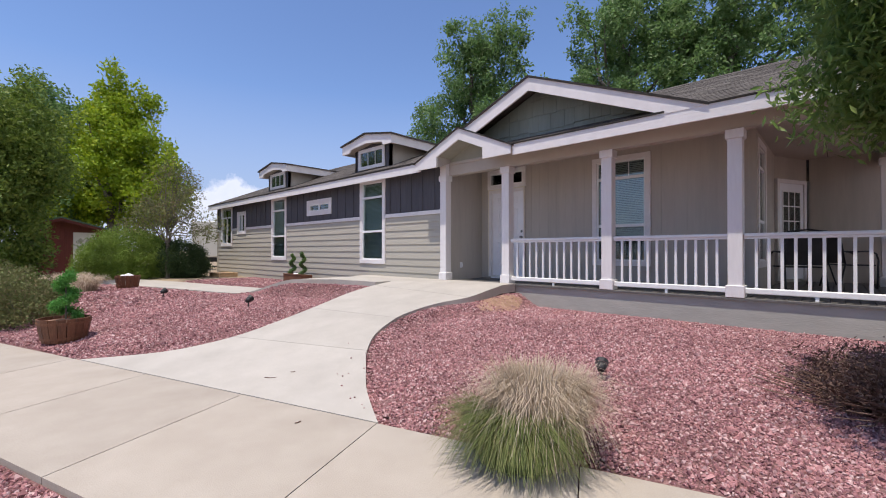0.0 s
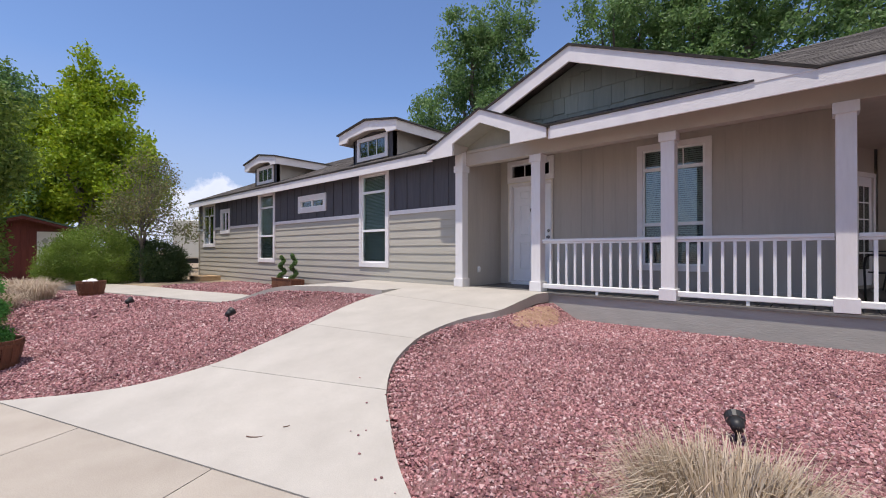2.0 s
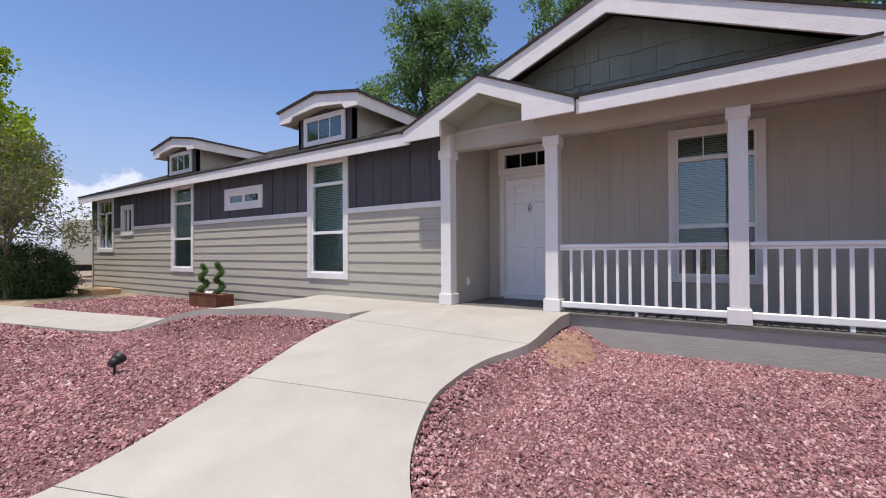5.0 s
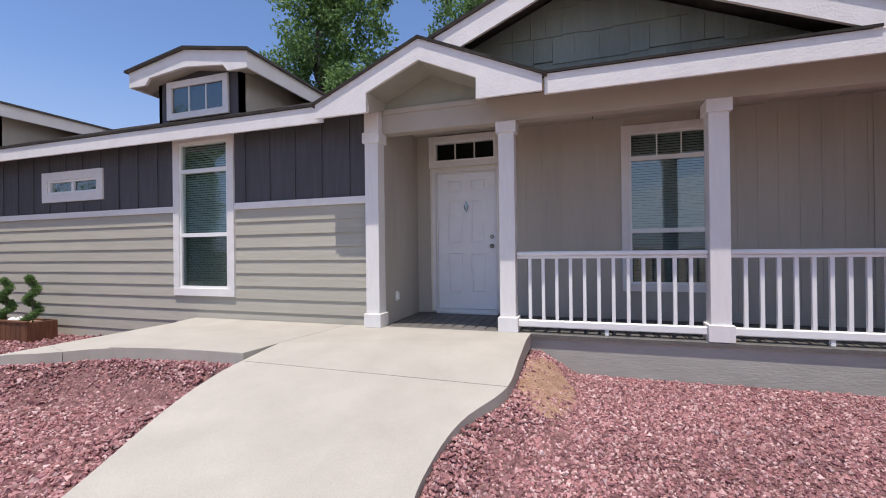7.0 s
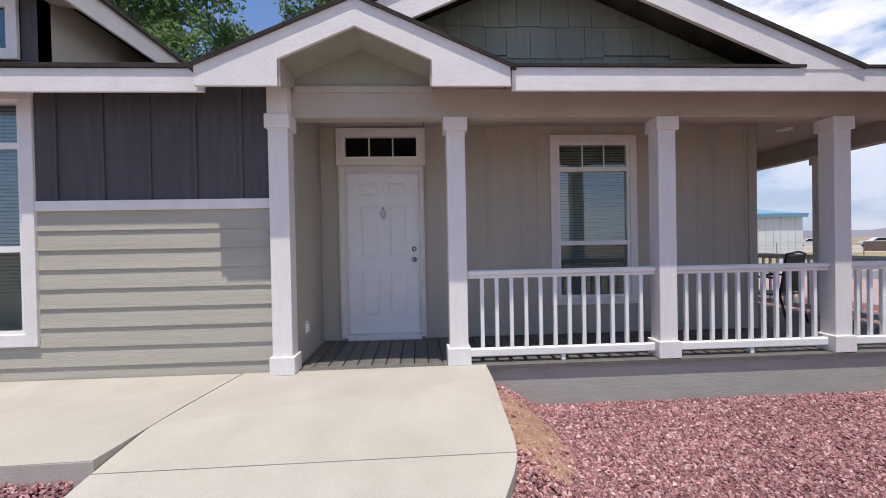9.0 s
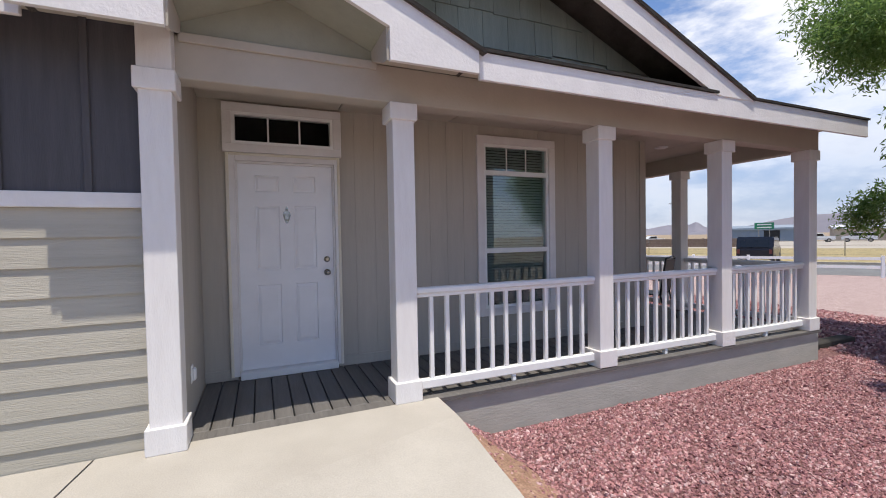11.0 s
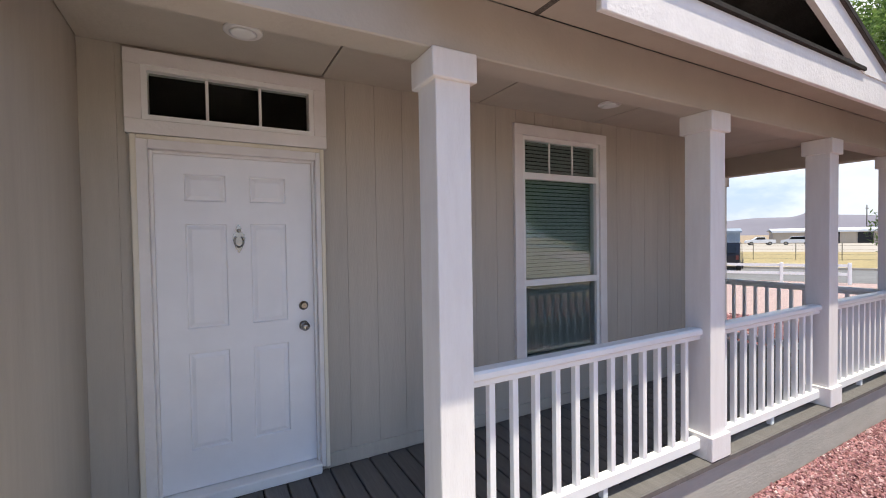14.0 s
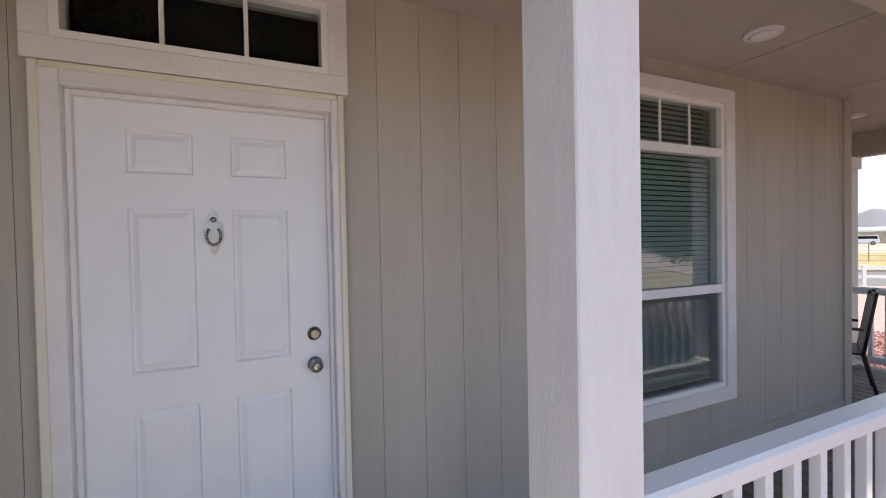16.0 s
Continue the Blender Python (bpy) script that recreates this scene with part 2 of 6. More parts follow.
# ---- mesh helpers ----
def box(bm, x0, x1, y0, y1, z0, z1, bevel=0.0):
    v = [bm.verts.new((x, y, z)) for x in (x0, x1) for y in (y0, y1) for z in (z0, z1)]
    faces = [bm.faces.new([v[i] for i in q]) for q in ((0, 1, 3, 2), (4, 6, 7, 5), (0, 4, 5, 1), (2, 3, 7, 6), (0, 2, 6, 4), (1, 5, 7, 3))]
    if bevel:
        es = {e for f in faces for e in f.edges}
        bmesh.ops.bevel(bm, geom=list(es), offset=bevel, segments=1, affect="EDGES", profile=0.5)
    return bm


def prism(bm, outline, y0, y1, axis="y"):
    """A plate: the outline (pairs across and up, counter-clockwise seen from the front) drawn out from y0 to y1."""
    put = (lambda a, b, c: (a, c, b)) if axis == "y" else (lambda a, b, c: (c, a, b)) if axis == "x" else (lambda a, b, c: (a, b, c))
    f = [bm.verts.new(put(a, b, y0)) for a, b in outline]
    g = [bm.verts.new(put(a, b, y1)) for a, b in outline]
    bm.faces.new(f)
    bm.faces.new(g[::-1])
    for i in range(len(f)):
        j = (i + 1) % len(f)
        bm.faces.new((f[j], f[i], g[i], g[j]))
    return bm


def tube(bm, a, b, r0, r1=None, n=10, caps=True):
    a, b, r1 = Vector(a), Vector(b), r0 if r1 is None else r1
    q = (b - a).to_track_quat("Z", "Y")
    rings = [[bm.verts.new(p + q @ Vector((r * math.cos(t), r * math.sin(t), 0))) for t in [2 * math.pi * i / n for i in range(n)]] for p, r in ((a, r0), (b, r1))]
    for i in range(n):
        j = (i + 1) % n
        bm.faces.new((rings[0][i], rings[0][j], rings[1][j], rings[1][i]))
    if caps:
        bm.faces.new(rings[0][::-1])
        bm.faces.new(rings[1])
    return bm


def lathe(bm, cx, cy, profile, n=20):
    """Turns a profile of (radius, height) round the upright through cx, cy."""
    rings = [[bm.verts.new((cx + r * math.cos(2 * math.pi * i / n), cy + r * math.sin(2 * math.pi * i / n), z)) for i in range(n)] for r, z in profile]
    for lo, hi in zip(rings, rings[1:]):
        for i in range(n):
            j = (i + 1) % n
            bm.faces.new((lo[i], lo[j], hi[j], hi[i]))
    bm.faces.new(rings[0][::-1])
    bm.faces.new(rings[-1])
    return bm


def origin(ob):
    p = Vector(ob.location)
    while ob.parent:
        ob = ob.parent
        p += Vector(ob.location)
    return p


def mesh_of(name, bm, mat, shift=(0, 0, 0), smooth=False):
    bmesh.ops.translate(bm, vec=-Vector(shift), verts=bm.verts)
    bmesh.ops.recalc_face_normals(bm, faces=bm.faces)
    me = bpy.data.meshes.new(name)
    bm.to_mesh(me)
    bm.free()
    me.materials.append(mat)
    if smooth:
        me.polygons.foreach_set("use_smooth", [True] * len(me.polygons))
    return me


def part(name, bm, mat, parent, label="", smooth=False):
    ob = new(name, mesh_of(name, bm, mat, origin(parent), smooth))
    ob.parent = parent
    return tagged(ob, label) if label else ob


def thing(name, at, label, category, group="", kind=""):
    ob = new(name)
    ob.location, ob.empty_display_size = at, 0.1
    return tagged(ob, label, category, group, kind)


def solid(name, bm, mat, label, category, kind="structure", smooth=False, at=(0, 0, 0)):
    ob = new(name, mesh_of(name, bm, mat, at, smooth))
    ob.location = at
    return tagged(ob, label, category, "", kind)


def raw(name, verts, faces, mats, parent=None, shift=(0, 0, 0)):
    me = bpy.data.meshes.new(name)
    me.from_pydata((np.asarray(verts) - np.array(shift)).tolist(), [], faces if isinstance(faces, list) else faces.tolist())
    me.materials.append(mats)
    ob = new(name, me)
    ob.parent = parent
    return ob


def B():
    return bmesh.new()


# ---- the lie of the land ----
def rise(x, y):
    """Metres from the sidewalk's inner edge towards the house."""
    return (x + 2.86) * -0.298 + (y - 2.24) * 0.955


def step01(a, b, v):
    t = np.clip((v - a) / (b - a), 0, 1)
    return t * t * (3 - 2 * t)


def path_z(x, y):
    return np.clip(0.165 * rise(x, y), 0.0, 0.80)


def branch_z(x):
    return 0.385 + 0.41 * step01(-11.2, -9.3, x)


LEFT_EDGE = [(-7.44, 0.81), (-6.86, 1.40), (-6.57, 1.85), (-6.46, 2.5), (-6.62, 3.25), (-6.84, 4.0), (-7.08, 4.7), (-7.18, 5.2), (-7.18, 5.56), (-7.11, 6.3), (-7.0, 7.14)]
RIGHT_EDGE = [(-2.86, 2.24), (-3.43, 2.55), (-3.89, 2.88), (-4.3, 3.2), (-4.72, 3.68), (-5.0, 4.3), (-5.04, 4.74), (-4.98, 5.2), (-4.77, 5.72), (-4.75, 6.3), (-4.74, 7.16)]
LOW_EDGE = [(-7.18, 5.56), (-8.0, 5.52), (-8.7, 5.38), (-9.2, 5.0), (-10.44, 4.55), (-11.8, 4.08), (-13.8, 3.63), (-15.8, 3.09), (-19.0, 2.2)]
HIGH_EDGE = [(-9.5, 7.13), (-9.6, 6.4), (-10.1, 5.65), (-12.3, 5.35), (-14.4, 4.9), (-17.0, 4.45), (-20.4, 3.6)]


def smooth_line(points, n):
    """n points spread evenly along a rounded line through the points."""
    p = np.array(points, float)
    ext = np.vstack([2 * p[0] - p[1], p, 2 * p[-1] - p[-2]])
    res = []
    for i in range(1, len(ext) - 2):
        for t in np.linspace(0, 1, 12, endpoint=False):
            a, b, c, d = ext[i - 1:i + 3]
            res.append(0.5 * (2 * b + (c - a) * t + (2 * a - 5 * b + 4 * c - d) * t * t + (3 * b - a - 3 * c + d) * t ** 3))
    res = np.array(res + [p[-1]])
    s = np.concatenate([[0], np.cumsum(np.linalg.norm(np.diff(res, axis=0), axis=1))])
    return np.stack([np.interp(np.linspace(0, s[-1], n), s, res[:, k]) for k in (0, 1)], 1)


N_PATH = 60
path_l, path_r = smooth_line(LEFT_EDGE, N_PATH), smooth_line(RIGHT_EDGE, N_PATH)
land_l, land_r = smooth_line(LOW_EDGE, N_PATH), smooth_line(HIGH_EDGE, N_PATH)


def strip_samples(a, b, zf, rows=9):
    w = np.linspace(0, 1, rows)[None, :, None]
    q = (a[:, None, :] * (1 - w) + b[:, None, :] * w).reshape(-1, 2)
    return np.column_stack([q, zf(q[:, 0], q[:, 1])])


landing = np.array([(x, y, 0.80) for x in np.linspace(-9.3, -7.1, 12) for y in np.linspace(5.75, 7.1, 7) if y > 5.6 - (x + 7.18) * 0.66])
PAVED = np.vstack([strip_samples(path_l, path_r, path_z), strip_samples(land_l, land_r, lambda x, y: branch_z(x)), landing])


def near_paving(x, y):
    """Distance to the paving, and its height there."""
    d = np.full(len(x), 1e9)
    z = np.zeros(len(x))
    for i in range(0, len(x), 4000):
        q = (x[i:i + 4000, None] - PAVED[None, :, 0]) ** 2 + (y[i:i + 4000, None] - PAVED[None, :, 1]) ** 2
        j = q.argmin(1)
        d[i:i + 4000], z[i:i + 4000] = np.sqrt(q[np.arange(len(j)), j]), PAVED[j, 2]
    return d, z


def in_poly(poly, x, y):
    hit = np.zeros(len(x), bool)
    j = len(poly) - 1
    for i in range(len(poly)):
        (xi, yi), (xj, yj) = poly[i], poly[j]
        hit ^= ((yi > y) != (yj > y)) & (x < (xj - xi) * (y - yi) / (yj - yi + 1e-12) + xi)
        j = i
    return hit


POLY_A = [tuple(p) for p in path_l] + [tuple(p) for p in path_r[::-1]]
POLY_B = [tuple(p) for p in land_l] + [tuple(p) for p in land_r[::-1]]
POLY_C = [(-9.5, 7.15), (-7.19, 5.56), (-4.77, 5.72), (-4.74, 7.16)]


def in_paving(x, y):
    return in_poly(POLY_A, x, y) | in_poly(POLY_B, x, y) | in_poly(POLY_C, x, y)


def ground_z(x, y):
    x, y = np.asarray(x, float), np.asarray(y, float)
    s = rise(x, y)
    west, east_side = np.clip(0.16 * s, 0, 0.40), np.clip(0.115 * s, 0, 0.38)
    w = step01(-7.0, -4.5, x)
    z = west * (1 - w) + east_side * w
    z *= 1 - step01(3.0, 9.0, x)
    d, pz = near_paving(x, y)
    k = 1 - step01(0.05, 0.55, d)
    drop = 0.05 + step01(3.0, 5.0, s) * (0.07 + 0.07 * step01(-6.5, -5.5, x))
    z = z * (1 - k) + np.maximum(pz - drop, np.minimum(z, pz - 0.05)) * k
    z = np.where(in_paving(x, y), np.minimum(z, pz - 0.12), z)
    return z - 0.05 * (1 - step01(-0.15, 0.12, s))


# ---- ground and paving ----
gx = np.concatenate([[-4000, -800, -200, -80, -50, -36], np.arange(-30, 6.01, 0.25), [7, 8, 10, 13, 18, 26, 40, 80, 200, 800, 4000]])
gy = np.concatenate([[-4000, -800, -200, -60, -25, -12, -6, -3], np.arange(-2, 9.01, 0.25), [10, 12, 15, 20, 30, 50, 90, 200, 800, 4000]])
mx_, my_ = np.meshgrid(gx, gy, indexing="ij")
gz = ground_z(mx_.ravel(), my_.ravel())
ny = len(gy)
quads = [(i * ny + j, (i + 1) * ny + j, (i + 1) * ny + j + 1, i * ny + j + 1) for i in range(len(gx) - 1) for j in range(ny - 1)]
ground = raw("ground", np.column_stack([mx_.ravel(), my_.ravel(), gz]), quads, EARTH)
ground.data.materials.append(GROUND)
ground.data.materials.append(YARD)
for f in ground.data.polygons:
    c = f.center
    f.material_index = int(-17 < c.x < 7 and rise(c.x, c.y) > -6 and c.y < 14)
    if 7 < c.x < 33 and c.y < 40 and rise(c.x, c.y) > -6:
        f.material_index = 2
    f.use_smooth = True
tagged(ground, "red gravel beds sloping up to the house, dry earth beyond", "ground", "", "structure")


def slab_strip(name, a, b, zf, i0, i1, mat, parent, thick=0.16, gap=0.004):
    """A paving slab between two edge lines, from station i0 to i1."""
    bm = B()
    rows = []
    cols = 7
    for i in range(i0, i1 + 1):
        e = gap if i == i0 else -gap if i == i1 else 0
        p, q = Vector(a[i]), Vector(b[i])
        nxt = (Vector(a[min(i + 1, len(a) - 1)]) + Vector(b[min(i + 1, len(a) - 1)]) - Vector(a[max(i - 1, 0)]) - Vector(b[max(i - 1, 0)]))
        nxt = nxt.normalized() * e
        row = []
        for k in range(cols):
            w = p.lerp(q, k / (cols - 1)) + nxt
            row.append((w.x, w.y, float(zf(w.x, w.y))))
        rows.append(row)
    top = [[bm.verts.new(v) for v in r] for r in rows]
    low = [[bm.verts.new((v[0], v[1], v[2] - thick)) for v in r] for r in rows]
    for i in range(len(rows) - 1):
        for k in range(cols - 1):
            bm.faces.new((top[i][k], top[i][k + 1], top[i + 1][k + 1], top[i + 1][k]))
        for k in (0, cols - 1):
            bm.faces.new((top[i][k], top[i + 1][k], low[i + 1][k], low[i][k]))
    for i in (0, len(rows) - 1):
        for k in range(cols - 1):
            bm.faces.new((top[i][k], top[i][k + 1], low[i][k + 1], low[i][k]))
    return part(name, bm, mat, parent)


walkway = thing("walkway", (-5.5, 4.0, 0.4), "pale concrete walkway curving up to the porch", "walkway", kind="structure")
for a, b in zip((0, 17, 30, 45), (17, 30, 45, N_PATH - 1)):
    slab_strip("slab", path_l, path_r, path_z, a, b, CONCRETE, walkway)
cut = [0] + [int(round(v)) for v in np.linspace(9, N_PATH - 1, 6)]
for a, b in zip(cut, cut[1:]):
    slab_strip("slab", land_l, land_r, lambda x, y: branch_z(x) - 0.003, a, b, CONCRETE, walkway, gap=0.006 if a else 0.0)
part("slab", prism(B(), [(-9.5, 7.13), (-9.46, 6.81), (-8.76, 5.60), (-8.70, 5.40), (-8.0, 5.53), (-7.186, 5.565), (-7.126, 6.3), (-7.016, 7.135)], 0.64, 0.798, "z"), CONCRETE, walkway)

sidewalk = thing("sidewalk", (-4, 1, 0), "tan concrete sidewalk with sawn joints", "sidewalk", kind="structure")
U, V = Vector((0.955, 0.298, 0)), Vector((-0.298, 0.955, 0))
P0 = Vector((-2.86, 2.24, 0))
bm = prism(B(), [(0.004, -0.012), (0.204, -1.66), (1.836, -1.66), (1.636, -0.012)], -0.14, 0.0, "z")
me = mesh_of("slab", bm, SIDEWALK)
for i in range(-14, 7):
    ob = new("slab", me)
    ob.parent = sidewalk
    ob.matrix_basis = Matrix.Translation(P0 + U * 1.64 * i - Vector((-4, 1, 0))) @ pose(0, 0, 0, 0, 0, 17.33)

# ---- the house ----
FRONT, PORCH_WALL, FASCIA = 7.15, 8.40, 6.77
RIDGE_Y, RIDGE_Z, EAVE_Z = 11.8, 5.61, 3.50
SLOPE = (RIDGE_Z - EAVE_Z) / (RIDGE_Y - FASCIA)
WEST, EAST = -20.95, -1.0

WINDOWS = {"A": (-9.92, -8.80, 1.11, 3.44), "C": (-15.46, -14.30, 1.13, 3.44), "slot": (-12.86, -11.40, 2.60, 3.10), "D": (-18.66, -17.80, 2.16, 3.09), "E": (-20.50, -19.22, 1.66, 3.44)}


def cells(x0, x1, z0, z1, holes):
    """The rectangle without the holes, cut into upright strips."""
    xs = sorted({x0, x1, *[v for h in holes for v in h[:2] if x0 < v < x1]})
    res = []
    for a, b in zip(xs, xs[1:]):
        mid = (a + b) / 2
        spans = [(z0, z1)]
        for h in holes:
            if h[0] < mid < h[1]:
                spans = [s for lo, hi in spans for s in ((lo, min(hi, h[2])), (max(lo, h[3]), hi)) if s[1] - s[0] > 1e-4]
        res += [(a, b, lo, hi) for lo, hi in spans]
    return res


def join_runs(cs):
    """Strips side by side with the same height become one."""
    res = []
    for c in cs:
        if res and abs(res[-1][1] - c[0]) < 1e-6 and res[-1][2:] == c[2:]:
            res[-1] = (res[-1][0], c[1], *c[2:])
        else:
            res.append(c)
    return res


def inset(w, d):
    return (w[0] + d, w[1] - d, w[2] + d, w[3] - d)


house = thing("house", (-11, 9, 0.4), "single-storey manufactured home, beige lap siding, charcoal board and batten above", "house")
holes = [inset(w, 0.08) for w in WINDOWS.values()]
wall = B()
for a, b, lo, hi in cells(WEST, -6.66, 0.3, 3.5, holes):
    box(wall, a, b, FRONT + 0.012, FRONT + 0.14, lo, hi)
wall = part("front_wall", wall, SIDING, house, "beige front wall under its boards")
for i in range(11):
    top = 2.325 - 0.1765 * i
    for a, b, lo, hi in join_runs(cells(WEST, -6.66, top - 0.1765, top, [inset(w, 0.02) for w in WINDOWS.values()])):
        if hi - lo < 0.02:
            continue
        bm = B()
        f = lambda z: FRONT + 0.008 - 0.016 * (top - z) / 0.1765
        q = [(a, f(lo) , lo), (b, f(lo), lo), (b, f(hi), hi), (a, f(hi), hi)]
        v = [bm.verts.new(p) for p in q] + [bm.verts.new((p[0], FRONT + 0.0125, p[2])) for p in q]
        for k in ((0, 1, 2, 3), (1, 0, 4, 5), (2, 1, 5, 6), (3, 2, 6, 7), (0, 3, 7, 4)):
            bm.faces.new([v[n] for n in k])
        part("lap_board", bm, SIDING, wall)
upper = None
for a, b, lo, hi in join_runs(cells(WEST, -6.66, 2.42, 3.5, [inset(w, 0.02) for w in WINDOWS.values()])):
    bm = box(B(), a, b, FRONT - 0.004, FRONT + 0.0115, lo, hi)
    if upper is None:
        upper = part("upper_wall", bm, BATTEN, house, "charcoal panel band below the eave")
    else:
        part("wall_panel", bm, BATTEN, upper)
x = -6.985
while x > WEST:
    for a, b, lo, hi in cells(x - 0.02, x + 0.02, 2.42, 3.5, [(w[0] - 0.03, w[1] + 0.03, w[2], w[3]) for w in WINDOWS.values()]):
        if b - a > 0.03 and hi - lo > 0.05:
            part("batten", box(B(), a, b, FRONT - 0.022, FRONT - 0.0045, lo, hi, 0.003), BATTEN, upper)
    x -= 0.409
for a, b, lo, hi in join_runs(cells(WEST, -6.72, 2.327, 2.419, [(w[0], w[1], w[2], w[3]) for w in WINDOWS.values()])):
    if hi - lo > 0.05:
        part("band_board", box(B(), a, b, FRONT - 0.026, FRONT + 0.01, lo, hi, 0.003), TRIM, house, "white band between the sidings")
part("skirting", box(B(), WEST + 0.02, -6.66, FRONT + 0.016, FRONT + 0.1, -0.1, 0.40), SKIRT, house)
part("corner_board", box(B(), WEST - 0.02, WEST + 0.07, FRONT - 0.03, FRONT + 0.1, 0.38, 3.5, 0.003), SIDING, house)
# west gable wall, back wall, porch return wall, inner box
bm = prism(B(), [(FRONT, 0.2), (16.5, 0.2), (16.5, 3.5), (RIDGE_Y, RIDGE_Z - 0.1), (FRONT, 3.55)], WEST, WEST + 0.12, "x")
part("gable_wall", bm, SIDING, house)
part("back_wall", box(B(), WEST + 0.13, 1.25, 16.4, 16.5, 0.2, 3.5), SIDING, house)
part("return_wall", box(B(), -6.67, -6.55, FRONT + 0.01, PORCH_WALL + 0.1, 0.3, 3.45), PANEL, house, "beige wall beside the entrance")

# porch wall with the door, transom and window openings
DOORWAY, TRANSOM, WIN_B = (-6.27, -5.33, 0.8, 2.88), (-6.26, -5.35, 3.03, 3.32), (-3.582, -2.69, 1.22, 3.22)
bm = B()
for a, b, lo, hi in cells(-6.55, EAST, 0.3, 3.45, [DOORWAY, TRANSOM, WIN_B]):
    box(bm, a, b, PORCH_WALL + 0.006, PORCH_WALL + 0.13, lo, hi)
porch_wall = part("porch_wall", bm, PANEL, house, "beige grooved panel wall in the porch's shade")
x = -6.55
while x < EAST - 0.01:
    w = min(0.21 if x > -6.5 else 0.163, EAST - x)
    for a, b, lo, hi in cells(x + 0.0012, x + w - 0.0012, 0.9, 3.45, [DOORWAY, TRANSOM, inset(WIN_B, -0.02)]):
        if b - a > 0.01:
            part("panel", box(B(), a, b, PORCH_WALL, PORCH_WALL + 0.0065, lo, hi), PANEL, porch_wall)
    x += w
bm = B()
for a, b, lo, hi in cells(-6.55, EAST, 0.8, 0.9, [DOORWAY]):
    box(bm, a, b, PORCH_WALL - 0.012, PORCH_WALL + 0.0125, lo, hi, 0.003)
part("wall_base_board", bm, PANEL, house)
part("corner_board", box(B(), EAST - 0.09, EAST + 0.02, PORCH_WALL - 0.02, PORCH_WALL + 0.09, 0.8, 3.45, 0.003), PANEL, house)
# side wall with a tall window, slanted wall with the glazed door, rear wing
WIN_S = (8.62, 9.40, 1.22, 3.22)
bm = B()
for a, b, lo, hi in cells(PORCH_WALL + 0.13, 11.0, 0.3, 3.45, [WIN_S]):
    box(bm, EAST - 0.12, EAST, a, b, lo, hi)
part("side_wall", bm, PANEL, house)
part("rear_wall", box(B(), -0.5, 1.25, 12.1, 12.22, 0.2, 3.5), PANEL, house)
part("wing_wall", box(B(), 1.15, 1.25, 12.221, 16.4, 0.2, 3.5), SIDING, house)
DOOR_A, DOOR_B = Vector((-1.0, 11.0, 0)), Vector((-0.5, 12.1, 0))
slant = (DOOR_B - DOOR_A).normalized()
turn = math.degrees(math.atan2(slant.y, slant.x))
ob = part("slanted_wall", box(B(), 0, (DOOR_B - DOOR_A).length, 0.05, 0.15, 0.3, 3.45), PANEL, house)
ob.data.transform(Matrix.Translation(DOOR_A - Vector(house.location)) @ pose(0, 0, 0, 0, 0, turn) @ Matrix.Translation(Vector(house.location)))

# roof
def roof_z(y):
    return EAVE_Z + SLOPE * (y - FASCIA)


LEFT_EAVE = 6.88
RW, RE = -21.3, 0.95
bm = prism(B(), [(FASCIA, EAVE_Z), (RIDGE_Y, RIDGE_Z), (17.0, EAVE_Z), (17.0, EAVE_Z - 0.1), (RIDGE_Y, RIDGE_Z - 0.1), (FASCIA, EAVE_Z - 0.06)], -5.2, RE, "x")
prism(bm, [(FASCIA, EAVE_Z), (RIDGE_Y, RIDGE_Z), (17.0, EAVE_Z), (17.0, EAVE_Z - 0.1), (RIDGE_Y, RIDGE_Z - 0.1), (FASCIA, EAVE_Z - 0.06)], -7.1, -6.52, "x")
prism(bm, [(7.23, roof_z(7.23)), (RIDGE_Y, RIDGE_Z), (17.0, EAVE_Z), (17.0, EAVE_Z - 0.1), (RIDGE_Y, RIDGE_Z - 0.1), (7.23, roof_z(7.23) - 0.06)], -6.52, -5.2, "x")
prism(bm, [(LEFT_EAVE, roof_z(LEFT_EAVE)), (RIDGE_Y, RIDGE_Z), (17.0, EAVE_Z), (17.0, EAVE_Z - 0.1), (RIDGE_Y, RIDGE_Z - 0.1), (LEFT_EAVE, roof_z(LEFT_EAVE) - 0.06)], RW, -7.1, "x")
roof = part("roof", bm, ROOF, house, "weathered grey-brown asphalt shingle roof")
rng = random.Random(5)
courses = B()
for r in range(24):
    y0 = FASCIA - 0.02 + r * 0.2
    if y0 > RIDGE_Y - 0.2:
        break
    lo, hi = (-21.32, 0.97)
    x = lo
    while x < hi:
        w = rng.uniform(0.22, 0.42)
        e = min(x + w, hi)
        yy = y0 if x > -7.1 else max(y0, LEFT_EAVE - 0.02)
        if yy < y0 + 0.19 and not (y0 < 7.2 and e > -6.55 and x < -5.17):
            t = rng.uniform(0.006, 0.013)
            q = [(x, yy, roof_z(yy) + t), (e - 0.004, yy, roof_z(yy) + t), (e - 0.004, y0 + 0.21, roof_z(y0 + 0.21) + 0.002), (x, y0 + 0.21, roof_z(y0 + 0.21) + 0.002)]
            v = [courses.verts.new(p) for p in q] + [courses.verts.new((p[0], p[1], p[2] - 0.012)) for p in q[:2]]
            for f in ((0, 1, 2, 3), (4, 5, 1, 0)):
                courses.faces.new([v[n] for n in f])
        x = e
tagged(part("shingles", courses, ROOF, roof), kind="stuff")
